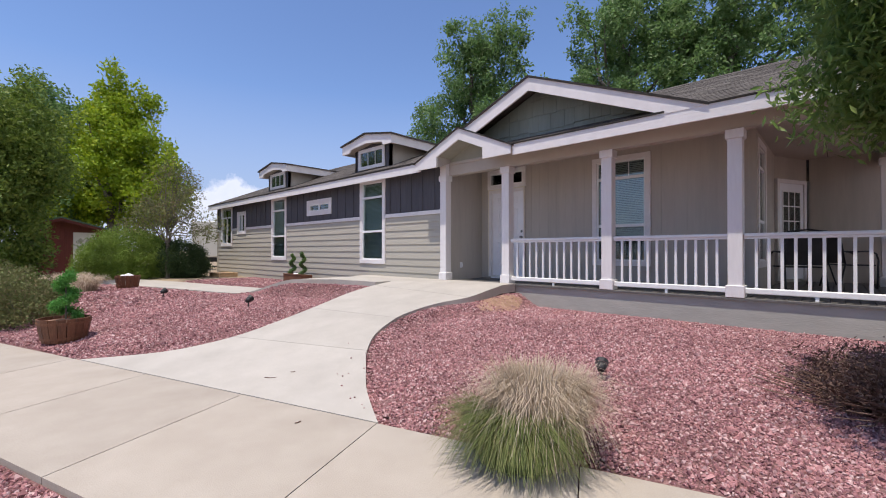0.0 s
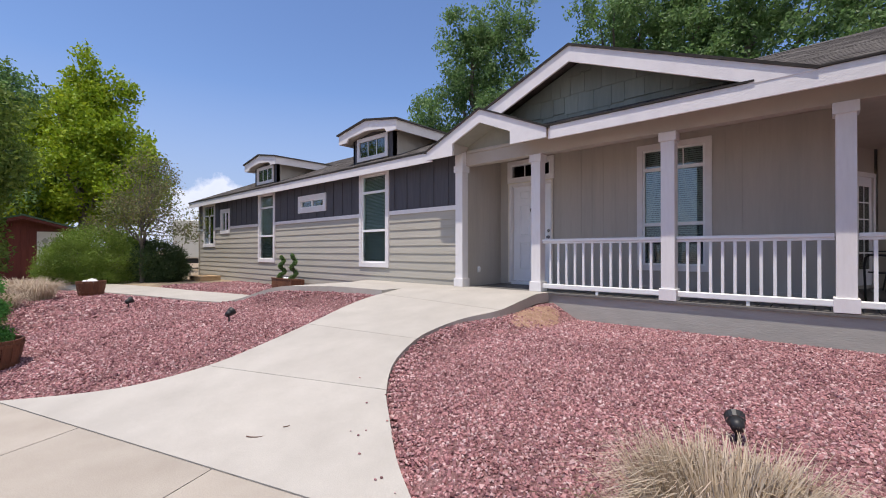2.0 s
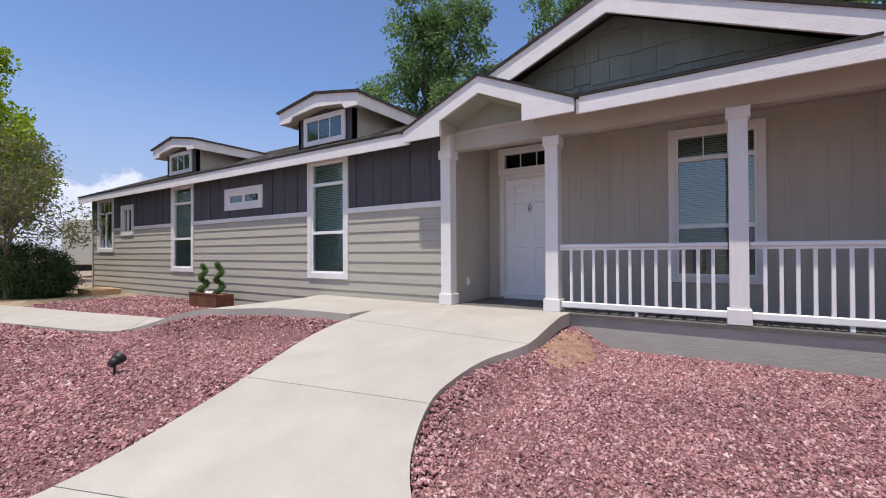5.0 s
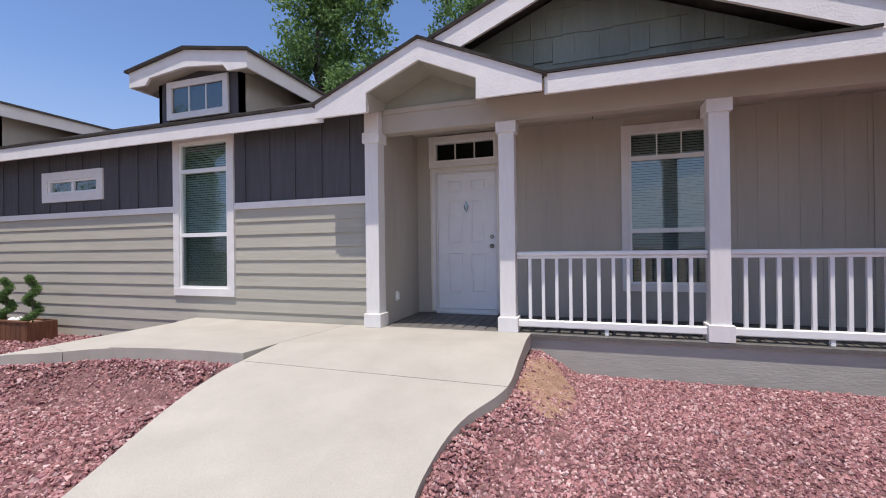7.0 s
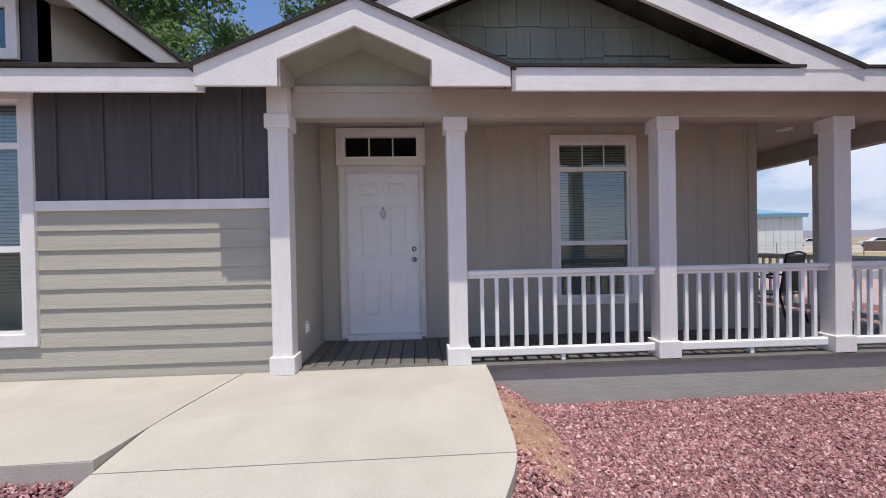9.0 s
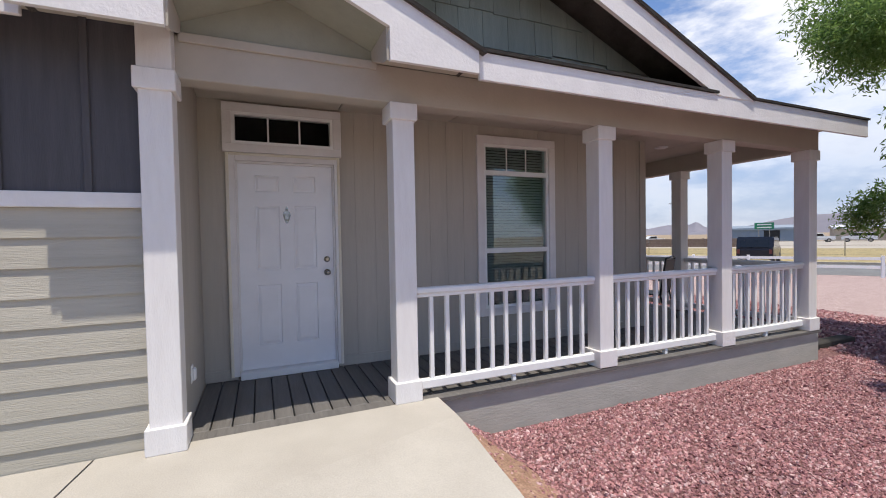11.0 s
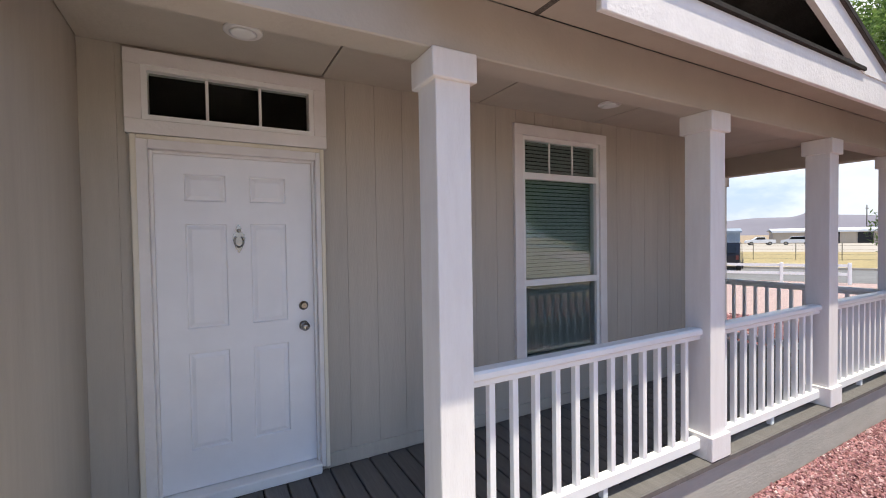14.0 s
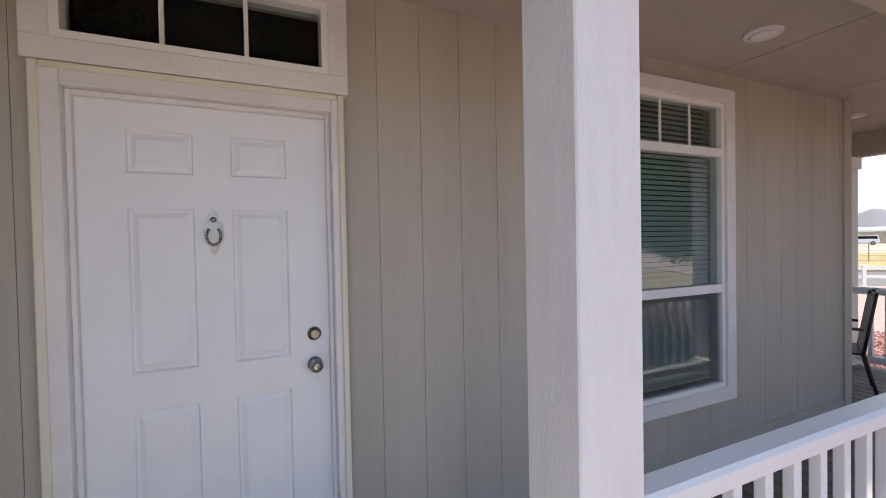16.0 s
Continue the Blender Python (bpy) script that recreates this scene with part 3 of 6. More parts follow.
part("rake_board", prism(B(), [(FASCIA, EAVE_Z - 0.2), (RIDGE_Y, RIDGE_Z - 0.2), (RIDGE_Y, RIDGE_Z - 0.02), (FASCIA, EAVE_Z - 0.02)], RE - 0.03, RE + 0.01, "x"), TRIM, house)
part("rake_board", prism(B(), [(LEFT_EAVE, EAVE_Z - 0.16), (RIDGE_Y, RIDGE_Z - 0.2), (RIDGE_Y, RIDGE_Z - 0.02), (LEFT_EAVE, EAVE_Z)], RW - 0.01, RW + 0.03, "x"), TRIM, house)
# eave boards
part("fascia", box(B(), RW, -7.16, LEFT_EAVE - 0.03, LEFT_EAVE, 3.30, 3.50, 0.004), TRIM, house, "white eave board")
part("fascia", box(B(), -4.53, RE, FASCIA - 0.03, FASCIA, 3.27, 3.475, 0.004), TRIM, house, "white eave board over the porch")
part("drip_edge", box(B(), -4.53, -1.88, FASCIA - 0.05, FASCIA + 0.03, 3.476, 3.50), ROOF_EDGE, house)
part("drip_edge", box(B(), -1.36, RE + 0.01, FASCIA - 0.05, FASCIA + 0.03, 3.476, 3.50), ROOF_EDGE, house)
part("drip_edge", box(B(), RW - 0.01, -7.16, LEFT_EAVE - 0.05, LEFT_EAVE + 0.03, 3.502, 3.535), ROOF_EDGE, house)
part("soffit", box(B(), RW, -6.53, LEFT_EAVE, FRONT + 0.1, 3.455, 3.47), SOFFIT, house)


def gable(name, cx, half, base, low, peak, inner, drop, y, depth_to, mats, label):
    """A gable: rake board with square returns, shingled slopes reaching back into the main roof."""
    bl, inl = half, inner
    k = (peak - low) / half
    o = [(cx - half, base), (cx - inl, base), (cx - inl, peak - drop - k * inl), (cx, peak - drop), (cx + inl, peak - drop - k * inl), (cx + inl, base), (cx + half, base), (cx + half, low), (cx, peak), (cx - half, low)]
    bm = B()
    for q in ((0, 1, 2, 9), (2, 3, 8, 9), (3, 4, 7, 8), (4, 5, 6, 7)):
        prism(bm, [o[i] for i in q], y - 0.035, y)
    bmesh.ops.remove_doubles(bm, verts=bm.verts, dist=0.0005)
    part("rake_board", bm, TRIM, house, label)
    for sgn in (-1, 1):
        a, b = (cx + sgn * (half + 0.05), low - 0.05 * k), (cx, peak)
        t = 0.03
        bm = B()
        prism(bm, [(a[0], a[1] + 0.003), (b[0], b[1] + 0.003), (b[0], b[1] + t), (a[0], a[1] + t)], y - 0.055, depth_to)
        part("gable_slope", bm, ROOF, house)
        bm = B()
        prism(bm, [(a[0], a[1] + 0.001), (b[0], b[1] + 0.001), (b[0], b[1] + t + 0.002), (a[0], a[1] + t + 0.002)], y - 0.06, y - 0.056)
        part("shingle_edge", bm, ROOF_EDGE, house)
        bm = B()
        s = [(cx + sgn * inl, peak - drop - k * inl + 0.03), (cx, peak - drop + 0.03), (cx, peak - drop + 0.005), (cx + sgn * inl, peak - drop - k * inl + 0.005)]
        prism(bm, s, y + 0.001, 7.22)
        part("gable_soffit", bm, mats, house)


gable("entry", -5.86, 1.31, 3.30, 3.46, 4.03, 0.64, 0.23, FASCIA - 0.03, 8.2, GABLE, "white rake board of the small entry gable")
# large gable: plain rake, set in the eave plane
for sgn in (-1, 1):
    e = -4.18 + sgn * 2.86
    k = (4.64 - 3.46) / 2.86
    bm = B()
    foot = [(e, 3.46), (e - 0.58, 3.46)] if sgn > 0 else [(-5.77, 3.98), (-5.46, 3.85)]
    prism(bm, [foot[0], (-4.18, 4.64), (-4.18, 4.40), foot[1]], FASCIA - 0.037, FASCIA - 0.002)
    part("rake_board", bm, TRIM, house, "white rake board of the large gable")
    bm = B()
    prism(bm, [(e, 3.462), (-4.18, 4.643), (-4.18, 4.675), (e, 3.497)], FASCIA - 0.055, 9.7)
    part("gable_slope", bm, ROOF, house)
    bm = B()
    prism(bm, [(e, 3.461), (-4.18, 4.641), (-4.18, 4.677), (e, 3.499)], FASCIA - 0.06, FASCIA - 0.056)
    part("shingle_edge", bm, ROOF_EDGE, house)
bm = prism(B(), [(-6.95, 3.4), (-4.18, 4.58), (-1.4, 3.4)], 7.22, 7.28)
panel = part("gable_panel", bm, OLIVE, house, "green-grey shingled gable panel")
rng = random.Random(8)
for r in range(4):
    z1 = 3.46 + 0.30 * r
    x = -6.6 + 0.1 * r
    while x < -1.6:
        w = rng.uniform(0.16, 0.3)
        top = lambda xx: 4.55 - abs(xx + 4.18) * 0.4126
        zb = z1 + rng.choice((0, 0.022, -0.012))
        h0, h1 = min(z1 + 0.31, top(x)), min(z1 + 0.31, top(x + w - 0.004))
        if h0 > zb + 0.02 and h1 > zb + 0.02:
            bm = B()
            q = [(x, 7.198, zb), (x + w - 0.004, 7.198, zb), (x + w - 0.004, 7.212, h1), (x, 7.212, h0)]
            v = [bm.verts.new(p) for p in q] + [bm.verts.new((p[0], 7.22, p[2])) for p in q]
            for f in ((0, 1, 2, 3), (1, 0, 4, 5), (2, 1, 5, 6), (0, 3, 7, 4)):
                bm.faces.new([v[n] for n in f])
            part("shingle", bm, OLIVE, panel)
        x += w
# small gable panel and porch beam
part("gable_panel", prism(B(), [(-7.0, 3.452), (-4.7, 3.452), (-5.86, 3.96)], 7.17, 7.195), GABLE, house)
part("beam", box(B(), -6.72, 0.77, 7.165, 7.335, 3.17, 3.45, 0.006), SOFFIT, house, "painted porch beam on the columns")
part("beam_trim", box(B(), -6.5, -5.2, 7.14, 7.164, 3.40, 3.46, 0.004), SOFFIT, house)
part("beam", box(B(), 0.575, 0.745, 7.336, 12.1, 3.17, 3.45, 0.006), SOFFIT, house)
part("soffit", box(B(), -5.2, RE, FASCIA, 7.165, 3.452, 3.466), SOFFIT, house)
for x in (-6.51, -5.235):
    part("return_cheek", prism(B(), [(FASCIA - 0.028, 3.31), (FASCIA + 0.05, 3.32), (7.15, 3.452), (7.2, 3.62), (FASCIA - 0.028, 3.62)], x, x + 0.025, "x"), SOFFIT, house)
part("soffit", box(B(), 0.745, RE, 7.166, 12.1, 3.452, 3.466), SOFFIT, house)
# porch ceiling sheets with dark seams between
seams = [-6.55, -5.28, -4.04, -2.73, -1.42, -0.2, 0.575]
bm = B()
for a, b in zip(seams, seams[1:]):
    box(bm, a + 0.006, b - 0.006, 7.336, PORCH_WALL if b < -1.2 else 12.1, 3.43, 3.445)
ceiling = solid("ceiling", bm, SOFFIT, "beige porch ceiling sheets with dark seams", "ceiling")
solid("ceiling_backing", box(B(), -6.6, 0.6, 7.25, 12.1, 3.4455, 3.451), ROOF_EDGE, "dark backing above the porch ceiling seams", "ceiling")


def dormer(dx):
    d = thing("dormer", (-9.71 + dx, 7.4, 3.75), "charcoal roof dormer with white rake and small three-pane window", "dormer", "dormers on the roof")
    cx = -9.71 + dx
    wf = 7.40
    part("face", box(B(), cx - 0.81, cx + 0.81, wf, wf + 0.08, 3.62, 4.5), BATTEN, d)
    for s in (-1, 1):
        x0 = cx + s * 0.81
        ye = FASCIA + (4.5 - EAVE_Z) / SLOPE
        part("cheek", prism(B(), [(wf, 3.6), (wf, 4.48), (ye, 4.48)], min(x0, x0 - s * 0.06), max(x0, x0 - s * 0.06), "x"), BATTEN if s < 0 else PANEL, d)
        e = cx + s * 1.13
        part("rake_board", prism(B(), [(e, 4.30), (e - s * 0.34, 4.30), (e - s * 0.42, 4.40), (cx, 4.47), (cx, 4.72), (e, 4.53)], 7.16, 7.2), TRIM, d)
        yb = FASCIA + (4.5 - EAVE_Z) / SLOPE + 0.1
        part("eave_board", box(B(), min(e, e - s * 0.03), max(e, e - s * 0.03), 7.2, yb, 4.30, 4.53), TRIM, d)
        part("soffit", prism(B(), [(e - s * 0.03, 4.33), (cx, 4.5), (cx, 4.52), (e - s * 0.03, 4.35)], 7.2, wf + 0.1), SOFFIT, d)
        part("slope", prism(B(), [(e + s * 0.05, 4.525), (cx, 4.725), (cx, 4.76), (e + s * 0.05, 4.56)], 7.12, 9.9), ROOF, d)
        part("shingle_edge", prism(B(), [(e + s * 0.055, 4.522), (cx, 4.722), (cx, 4.763), (e + s * 0.055, 4.562)], 7.115, 7.119), ROOF_EDGE, d)
    # window
    x0, x1, z0, z1 = cx - 0.6, cx + 0.6, 3.79, 4.38
    # near-black plate paints the unlit inside; trim boards and panes hang on it
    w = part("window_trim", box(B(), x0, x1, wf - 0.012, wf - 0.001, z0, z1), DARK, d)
    for a in ((x0, x1, z0, z0 + 0.1), (x0, x1, z1 - 0.1, z1), (x0, x0 + 0.1, z0 + 0.1, z1 - 0.1), (x1 - 0.1, x1, z0 + 0.1, z1 - 0.1)):
        part("trim_board", box(B(), a[0], a[1], wf - 0.05, wf - 0.0125, a[2], a[3], 0.003), TRIM, w)
    for i in range(3):
        a = x0 + 0.1 + i * (x1 - x0 - 0.2) / 3
        part("pane", box(B(), a + 0.008, a + (x1 - x0 - 0.2) / 3 - 0.008, wf - 0.022, wf - 0.018, z0 + 0.1, z1 - 0.1), GLASS, w)
    for i in (1, 2):
        a = x0 + 0.1 + i * (x1 - x0 - 0.2) / 3
        part("muntin", box(B(), a - 0.009, a + 0.009, wf - 0.03, wf - 0.0125, z0 + 0.1, z1 - 0.1), VINYL, w)


dormer(0)
dormer(-5.75)


def window(n, x0, x1, z0, z1, y, bars, muntins=(), trim=0.11, blind=True, label="", mid=False):
    """A white-trimmed window in a wall that faces -y. bars: heights of the cross bars."""
    w = thing("window_%d" % n, ((x0 + x1) / 2, y, z0), label, "window", kind="structure")
    for a in ((x0, x1, z1 - trim, z1), (x0, x1, z0, z0 + trim), (x0, x0 + trim, z0 + trim, z1 - trim), (x1 - trim, x1, z0 + trim, z1 - trim)):
        part("trim_board", box(B(), a[0], a[1], y - 0.032, y + 0.03, a[2], a[3], 0.003), TRIM, w)
    a0, a1, b0, b1 = x0 + trim, x1 - trim, z0 + trim, z1 - trim
    bm = B()
    f = 0.032
    for q in ((a0, a1, b1 - f, b1), (a0, a1, b0, b0 + f), (a0, a0 + f, b0 + f, b1 - f), (a1 - f, a1, b0 + f, b1 - f)):
        box(bm, q[0], q[1], y - 0.012, y + 0.07, q[2], q[3])
    for z in bars:
        box(bm, a0 + f, a1 - f, y - 0.010, y + 0.06, z - 0.028, z + 0.028)
    part("window_frame", bm, VINYL, w, "white vinyl window frame")
    levels = [b0 + f, *bars, b1 - f]
    for i, (lo, hi) in enumerate(zip(levels, levels[1:])):
        lo2, hi2 = lo + (0.028 if i else 0), hi - (0.028 if i < len(bars) else 0)
        part("pane", box(B(), a0 + f, a1 - f, y + 0.022, y + 0.026, lo2, hi2), GLASS, w)
        if i == 0 and len(bars) > 1:
            part("insect_screen", box(B(), a0 + f, a1 - f, y + 0.008, y + 0.010, lo2, hi2), SCREEN, w)
    for u in muntins:
        xx = a0 + (a1 - a0) * u
        lo = bars[-1] if bars else b0 + f
        part("muntin", box(B(), xx - 0.008, xx + 0.008, y + 0.014, y + 0.0215, lo + (0.028 if bars else 0), b1 - f), VINYL, w)
    if mid:
        part("mullion", box(B(), (a0 + a1) / 2 - 0.03, (a0 + a1) / 2 + 0.03, y - 0.008, y + 0.0215, b0 + f, (bars[-1] if bars else b1) - f), VINYL, w)
    if blind:
        vs, fs = [], []
        z = b0 + 0.05
        while z < b1 - 0.04:
            i = len(vs)
            vs += [(a0 + 0.01, y + 0.080, z - 0.014), (a1 - 0.01, y + 0.080, z - 0.014), (a1 - 0.01, y + 0.100, z + 0.015), (a0 + 0.01, y + 0.100, z + 0.015)]
            fs.append((i, i + 1, i + 2, i + 3))
            z += 0.034
        ob = raw("blind", vs, fs, BLIND, w, origin(w))
        tagged(ob, "closed horizontal slat blind")
    # added near-black sheet in place of the unlit room behind the blind or panes
    part("unlit_room_sheet", box(B(), x0 + 0.02, x1 - 0.02, y + 0.16, y + 0.17, z0, z1), DARK, w)
    return w


tall = "tall white-trimmed window with transom light, screen and closed blind"
window(1, *WINDOWS["A"], FRONT, (1.99, 2.92), (), label=tall)
window(2, *WINDOWS["C"], FRONT, (1.99, 2.92), (), label=tall)
window(3, *WINDOWS["slot"], FRONT, (), (), blind=False, trim=0.14, mid=True, label="low wide white-trimmed window high in the charcoal band")
window(4, *WINDOWS["D"], FRONT, (), (), blind=False, label="small upright white-trimmed window", mid=True)
window(5, *WINDOWS["E"], FRONT, (2.92,), (0.33, 0.67), blind=False, label="white-trimmed double window with a transom light", mid=True)
window(6, WIN_B[0] - 0.112, WIN_B[1] + 0.112, WIN_B[2] - 0.055, WIN_B[3] + 0.09, PORCH_WALL, (1.945, 2.878), (0.36, 0.66), trim=0.092, label="tall porch window with closed blind and reflections of the yard")
w = window(7, -0.39 - 0.1, 0.39 + 0.1, 1.17, 3.31, 0.0, (1.95, 2.86), (), label="tall side window facing the porch corner")
w.matrix_basis = pose(EAST, 9.01, 1.17, 0, 0, 90)


# ---- porch ----
DECK_Z = 0.795
deck = thing("porch_floor", (-3, 7.7, DECK_Z), "dark grey deck boards of the covered porch", "deck", kind="structure")
shared = {}
x = -6.545
while x < 0.72:
    far = PORCH_WALL + 0.02 if x < EAST - 0.07 else 12.1
    if far not in shared:
        shared[far] = mesh_of("board", box(B(), 0.005, 0.135, 7.296, far, DECK_Z - 0.03, DECK_Z, 0.004), DECK)
    ob = new("board", shared[far])
    ob.parent = deck
    ob.location = Vector((x, 0, 0)) - Vector(deck.location)
    x += 0.14
for a, b in ((-6.545, -4.9), (-4.896, -2.9), (-2.896, -1.0), (-0.996, 0.76)):
    part("border_board", box(B(), a, b, 7.15, 7.291, DECK_Z - 0.03, DECK_Z, 0.004), DECK, deck)
# added black slab: paints the shade below the boards and in their gaps
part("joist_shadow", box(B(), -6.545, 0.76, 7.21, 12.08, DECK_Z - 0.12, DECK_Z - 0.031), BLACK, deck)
part("rim_board", box(B(), -4.78, 0.80, 7.175, 7.203, 0.10, DECK_Z - 0.035, 0.003), SKIRT, deck, "grey wood-grained skirting under the porch")
# added dark strip: covers the board edge and paints the shadow line above the skirting
part("nosing", box(B(), -4.78, 0.80, 7.140, 7.149, DECK_Z - 0.034, DECK_Z - 0.002), DECK, deck)
part("rim_board", box(B(), 0.772, 0.80, 7.204, 12.1, 0.0, DECK_Z - 0.035, 0.003), SKIRT, deck)
part("rim_board", box(B(), -6.6, -4.78, 7.18, 7.20, 0.4, DECK_Z - 0.035), SKIRT, deck)


def column(x, y, h=0.089, label="white square porch column with moulded cap and base block"):
    c = thing("porch_column", (x, y, DECK_Z), label, "column", "porch columns")
    part("shaft", box(B(), x - h, x + h, y - h, y + h, DECK_Z + 0.165, 3.05, 0.004), COLUMN, c)
    part("cap", box(B(), x - h - 0.024, x + h + 0.024, y - h - 0.024, y + h + 0.024, 3.04, 3.17, 0.005), COLUMN, c)
    part("base", box(B(), x - h - 0.024, x + h + 0.024, y - h - 0.024, y + h + 0.024, DECK_Z + 0.004, DECK_Z + 0.17, 0.005), COLUMN, c)
    return c


COL_Y = 7.25
COLS = [-6.615, -4.99, -2.912, -1.09, 0.64]
neck = column(COLS[0], 7.13)
part("neck", box(B(), COLS[0] - 0.093, COLS[0] + 0.093, 7.04, 7.164, 3.17, 3.455, 0.004), COLUMN, neck)
for x in COLS[1:]:
    column(x, COL_Y)
for y in (9.09, 11.3):
    column(0.63, y)


def railing(a, b):
    """A run of white vinyl porch railing between two points on the deck."""
    a, b = Vector((*a, 0)), Vector((*b, 0))
    n = (b - a).length
    ang = math.atan2((b - a).y, (b - a).x)
    r = thing("porch_railing", (a.x, a.y, DECK_Z), "white vinyl porch railing with square balusters", "railing", "railings round the porch")
    o = Vector((a.x, a.y, DECK_Z))
    rot = Matrix.Rotation(ang, 4, "Z")

    def add(name, mat, *q, bevel=0.004, label=""):
        bm = box(B(), *q, bevel)
        bmesh.ops.transform(bm, matrix=Matrix.Translation(o) @ rot, verts=bm.verts)
        return part(name, bm, mat, r, label)

    add("top_rail", RAIL, 0, n, -0.045, 0.045, 0.855, 0.905, bevel=0.012)
    add("under_rail", RAIL, 0, n, -0.025, 0.025, 0.825, 0.854)
    add("bottom_rail", RAIL, 0, n, -0.03, 0.03, 0.06, 0.14, bevel=0.01)
    add("support_foot", RAIL, n / 2 - 0.02, n / 2 + 0.02, -0.02, 0.02, 0.0, 0.062)
    k = round(n / 0.14) - 1
    first = None
    for i in range(k):
        u = n * (i + 1) / (k + 1)
        if first is None:
            first = add("baluster", RAIL, u - 0.018, u + 0.018, -0.018, 0.018, 0.138, 0.828, bevel=0.003)
            u0 = u
        else:
            ob = new("baluster", first.data)
            ob.parent = r
            ob.location = rot @ Vector((u - u0, 0, 0))
    return r


for a, b in zip(COLS[1:], COLS[2:]):
    railing((a + 0.094, COL_Y), (b - 0.094, COL_Y))
for a, b in ((COL_Y, 9.09), (9.09, 11.3), (11.3, 12.1)):
    railing((0.63, a + 0.094), (0.63, b - (0.094 if b < 12 else 0)))

# recessed lights in the porch ceiling
for x, y in ((-5.78, 7.95), (-3.04, 7.94), (-0.4, 8.6)):
    l = thing("recessed_light", (x, y, 3.43), "round white recessed ceiling light, switched off", "ceiling light", "porch ceiling lights")
    part("trim_ring", lathe(B(), x, y, [(0.095, 3.431), (0.095, 3.424), (0.085, 3.416), (0.068, 3.416)], 28), TRIM, l, smooth=True)
    part("lens", lathe(B(), x, y, [(0.0675, 3.4155), (0.05, 3.409), (0.02, 3.406)], 24), RAIL, l, smooth=True)

# entrance door
door = thing("door_1", (-5.8, PORCH_WALL, 0.83), "white six-panel entrance door, closed", "door", kind="structure")
DY = PORCH_WALL + 0.045
part("slab", box(B(), -6.245, -5.345, DY + 0.020, DY + 0.05, 0.865, 2.872), DOOR, door)
# stiles and rails proud of the panel fields
cols_ = [(-6.085, -5.866), (-5.733, -5.52)]
rows_ = [(1.095, 1.68), (1.825, 2.452), (2.586, 2.748)]
fields = [(a, b, lo, hi) for a, b in cols_ for lo, hi in rows_]
bm = B()
for a, b, lo, hi in cells(-6.245, -5.345, 0.865, 2.872, fields):
    box(bm, a, b, DY, DY + 0.0205, lo, hi)
bmesh.ops.remove_doubles(bm, verts=bm.verts, dist=0.0002)
part("stile_frame", bm, DOOR, door)
for a, b, lo, hi in fields:
    bm = B()
    sink = ((0.0, 0.0), (0.006, 0.013), (0.012, 0.013), (0.034, 0.003))
    rings = [[bm.verts.new((u, DY + d, v)) for u, v in ((a + g, lo + g), (b - g, lo + g), (b - g, hi - g), (a + g, hi - g))] for g, d in sink]
    for r0, r1 in zip(rings, rings[1:]):
        for i in range(4):
            j = (i + 1) % 4
            bm.faces.new((r0[i], r0[j], r1[j], r1[i]))
    bm.faces.new(rings[-1])
    part("panel", bm, DOOR, door)
for b in ((-6.32, -6.25, 0.83, 2.938), (-5.34, -5.295, 0.83, 2.938), (-6.25, -5.34, 2.87, 2.938)):
    part("casing", box(B(), b[0], b[1], PORCH_WALL - 0.03, PORCH_WALL + 0.08, b[2], b[3], 0.004), TRIM, door)
for b in ((-6.33, -6.302, 0.83, 2.942), (-5.312, -5.286, 0.83, 2.942), (-6.301, -5.313, 2.918, 2.942)):
    part("casing_bead", box(B(), b[0], b[1], PORCH_WALL - 0.042, PORCH_WALL - 0.0305, b[2], b[3], 0.004), CREAM, door)
for b in ((-6.25, -6.232, 0.86, 2.87), (-5.358, -5.34, 0.86, 2.87), (-6.232, -5.358, 2.852, 2.87)):
    part("door_stop", box(B(), b[0], b[1], PORCH_WALL + 0.012, DY - 0.001, b[2], b[3], 0.003), TRIM, door)
part("threshold", box(B(), -6.25, -5.34, PORCH_WALL - 0.05, PORCH_WALL + 0.09, DECK_Z, 0.86, 0.006), VINYL, door, "white door sill")
for z, r in ((1.912, 0.031), (1.778, 0.033)):
    bm = B()
    tube(bm, (-5.421, DY + 0.001, z), (-5.421, DY - 0.010, z), r, r * 0.92, 24)
    rose = part("deadbolt" if z > 1.9 else "knob_rose", bm, METAL, door, "", True)
    bm = B()
    if z > 1.9:
        tube(bm, (-5.421, DY - 0.0105, z), (-5.421, DY - 0.022, z), 0.02, 0.018, 20)
        part("lock_cylinder", bm, METAL, rose)
    else:
        pts = [(0.012, 0.0105), (0.012, 0.03), (0.026, 0.04), (0.029, 0.052), (0.024, 0.062), (0.01, 0.066)]
        for (r0, d0), (r1, d1) in zip(pts, pts[1:]):
            tube(bm, (-5.421, DY - d0, z), (-5.421, DY - d1, z), r0, r1, 20, d1 > 0.065)
        part("knob", bm, METAL, rose, "", True)
# door knocker
kx, kz = -5.80, 2.355
bm = prism(B(), [(kx, kz - 0.085), (kx + 0.02, kz - 0.05), (kx + 0.036, kz + 0.005), (kx + 0.03, kz + 0.035), (kx + 0.012, kz + 0.05), (kx + 0.016, kz + 0.07), (kx, kz + 0.095), (kx - 0.016, kz + 0.07), (kx - 0.012, kz + 0.05), (kx - 0.03, kz + 0.035), (kx - 0.036, kz + 0.005), (kx - 0.02, kz - 0.05)], DY - 0.008, DY + 0.001)
kn = part("knocker", bm, METAL, door, "nickel door knocker")
bm = B()
ring = [(kx + 0.026 * math.sin(t), DY - 0.018, kz - 0.01 - 0.036 * math.cos(t)) for t in np.linspace(-2.5, 2.5, 13)]
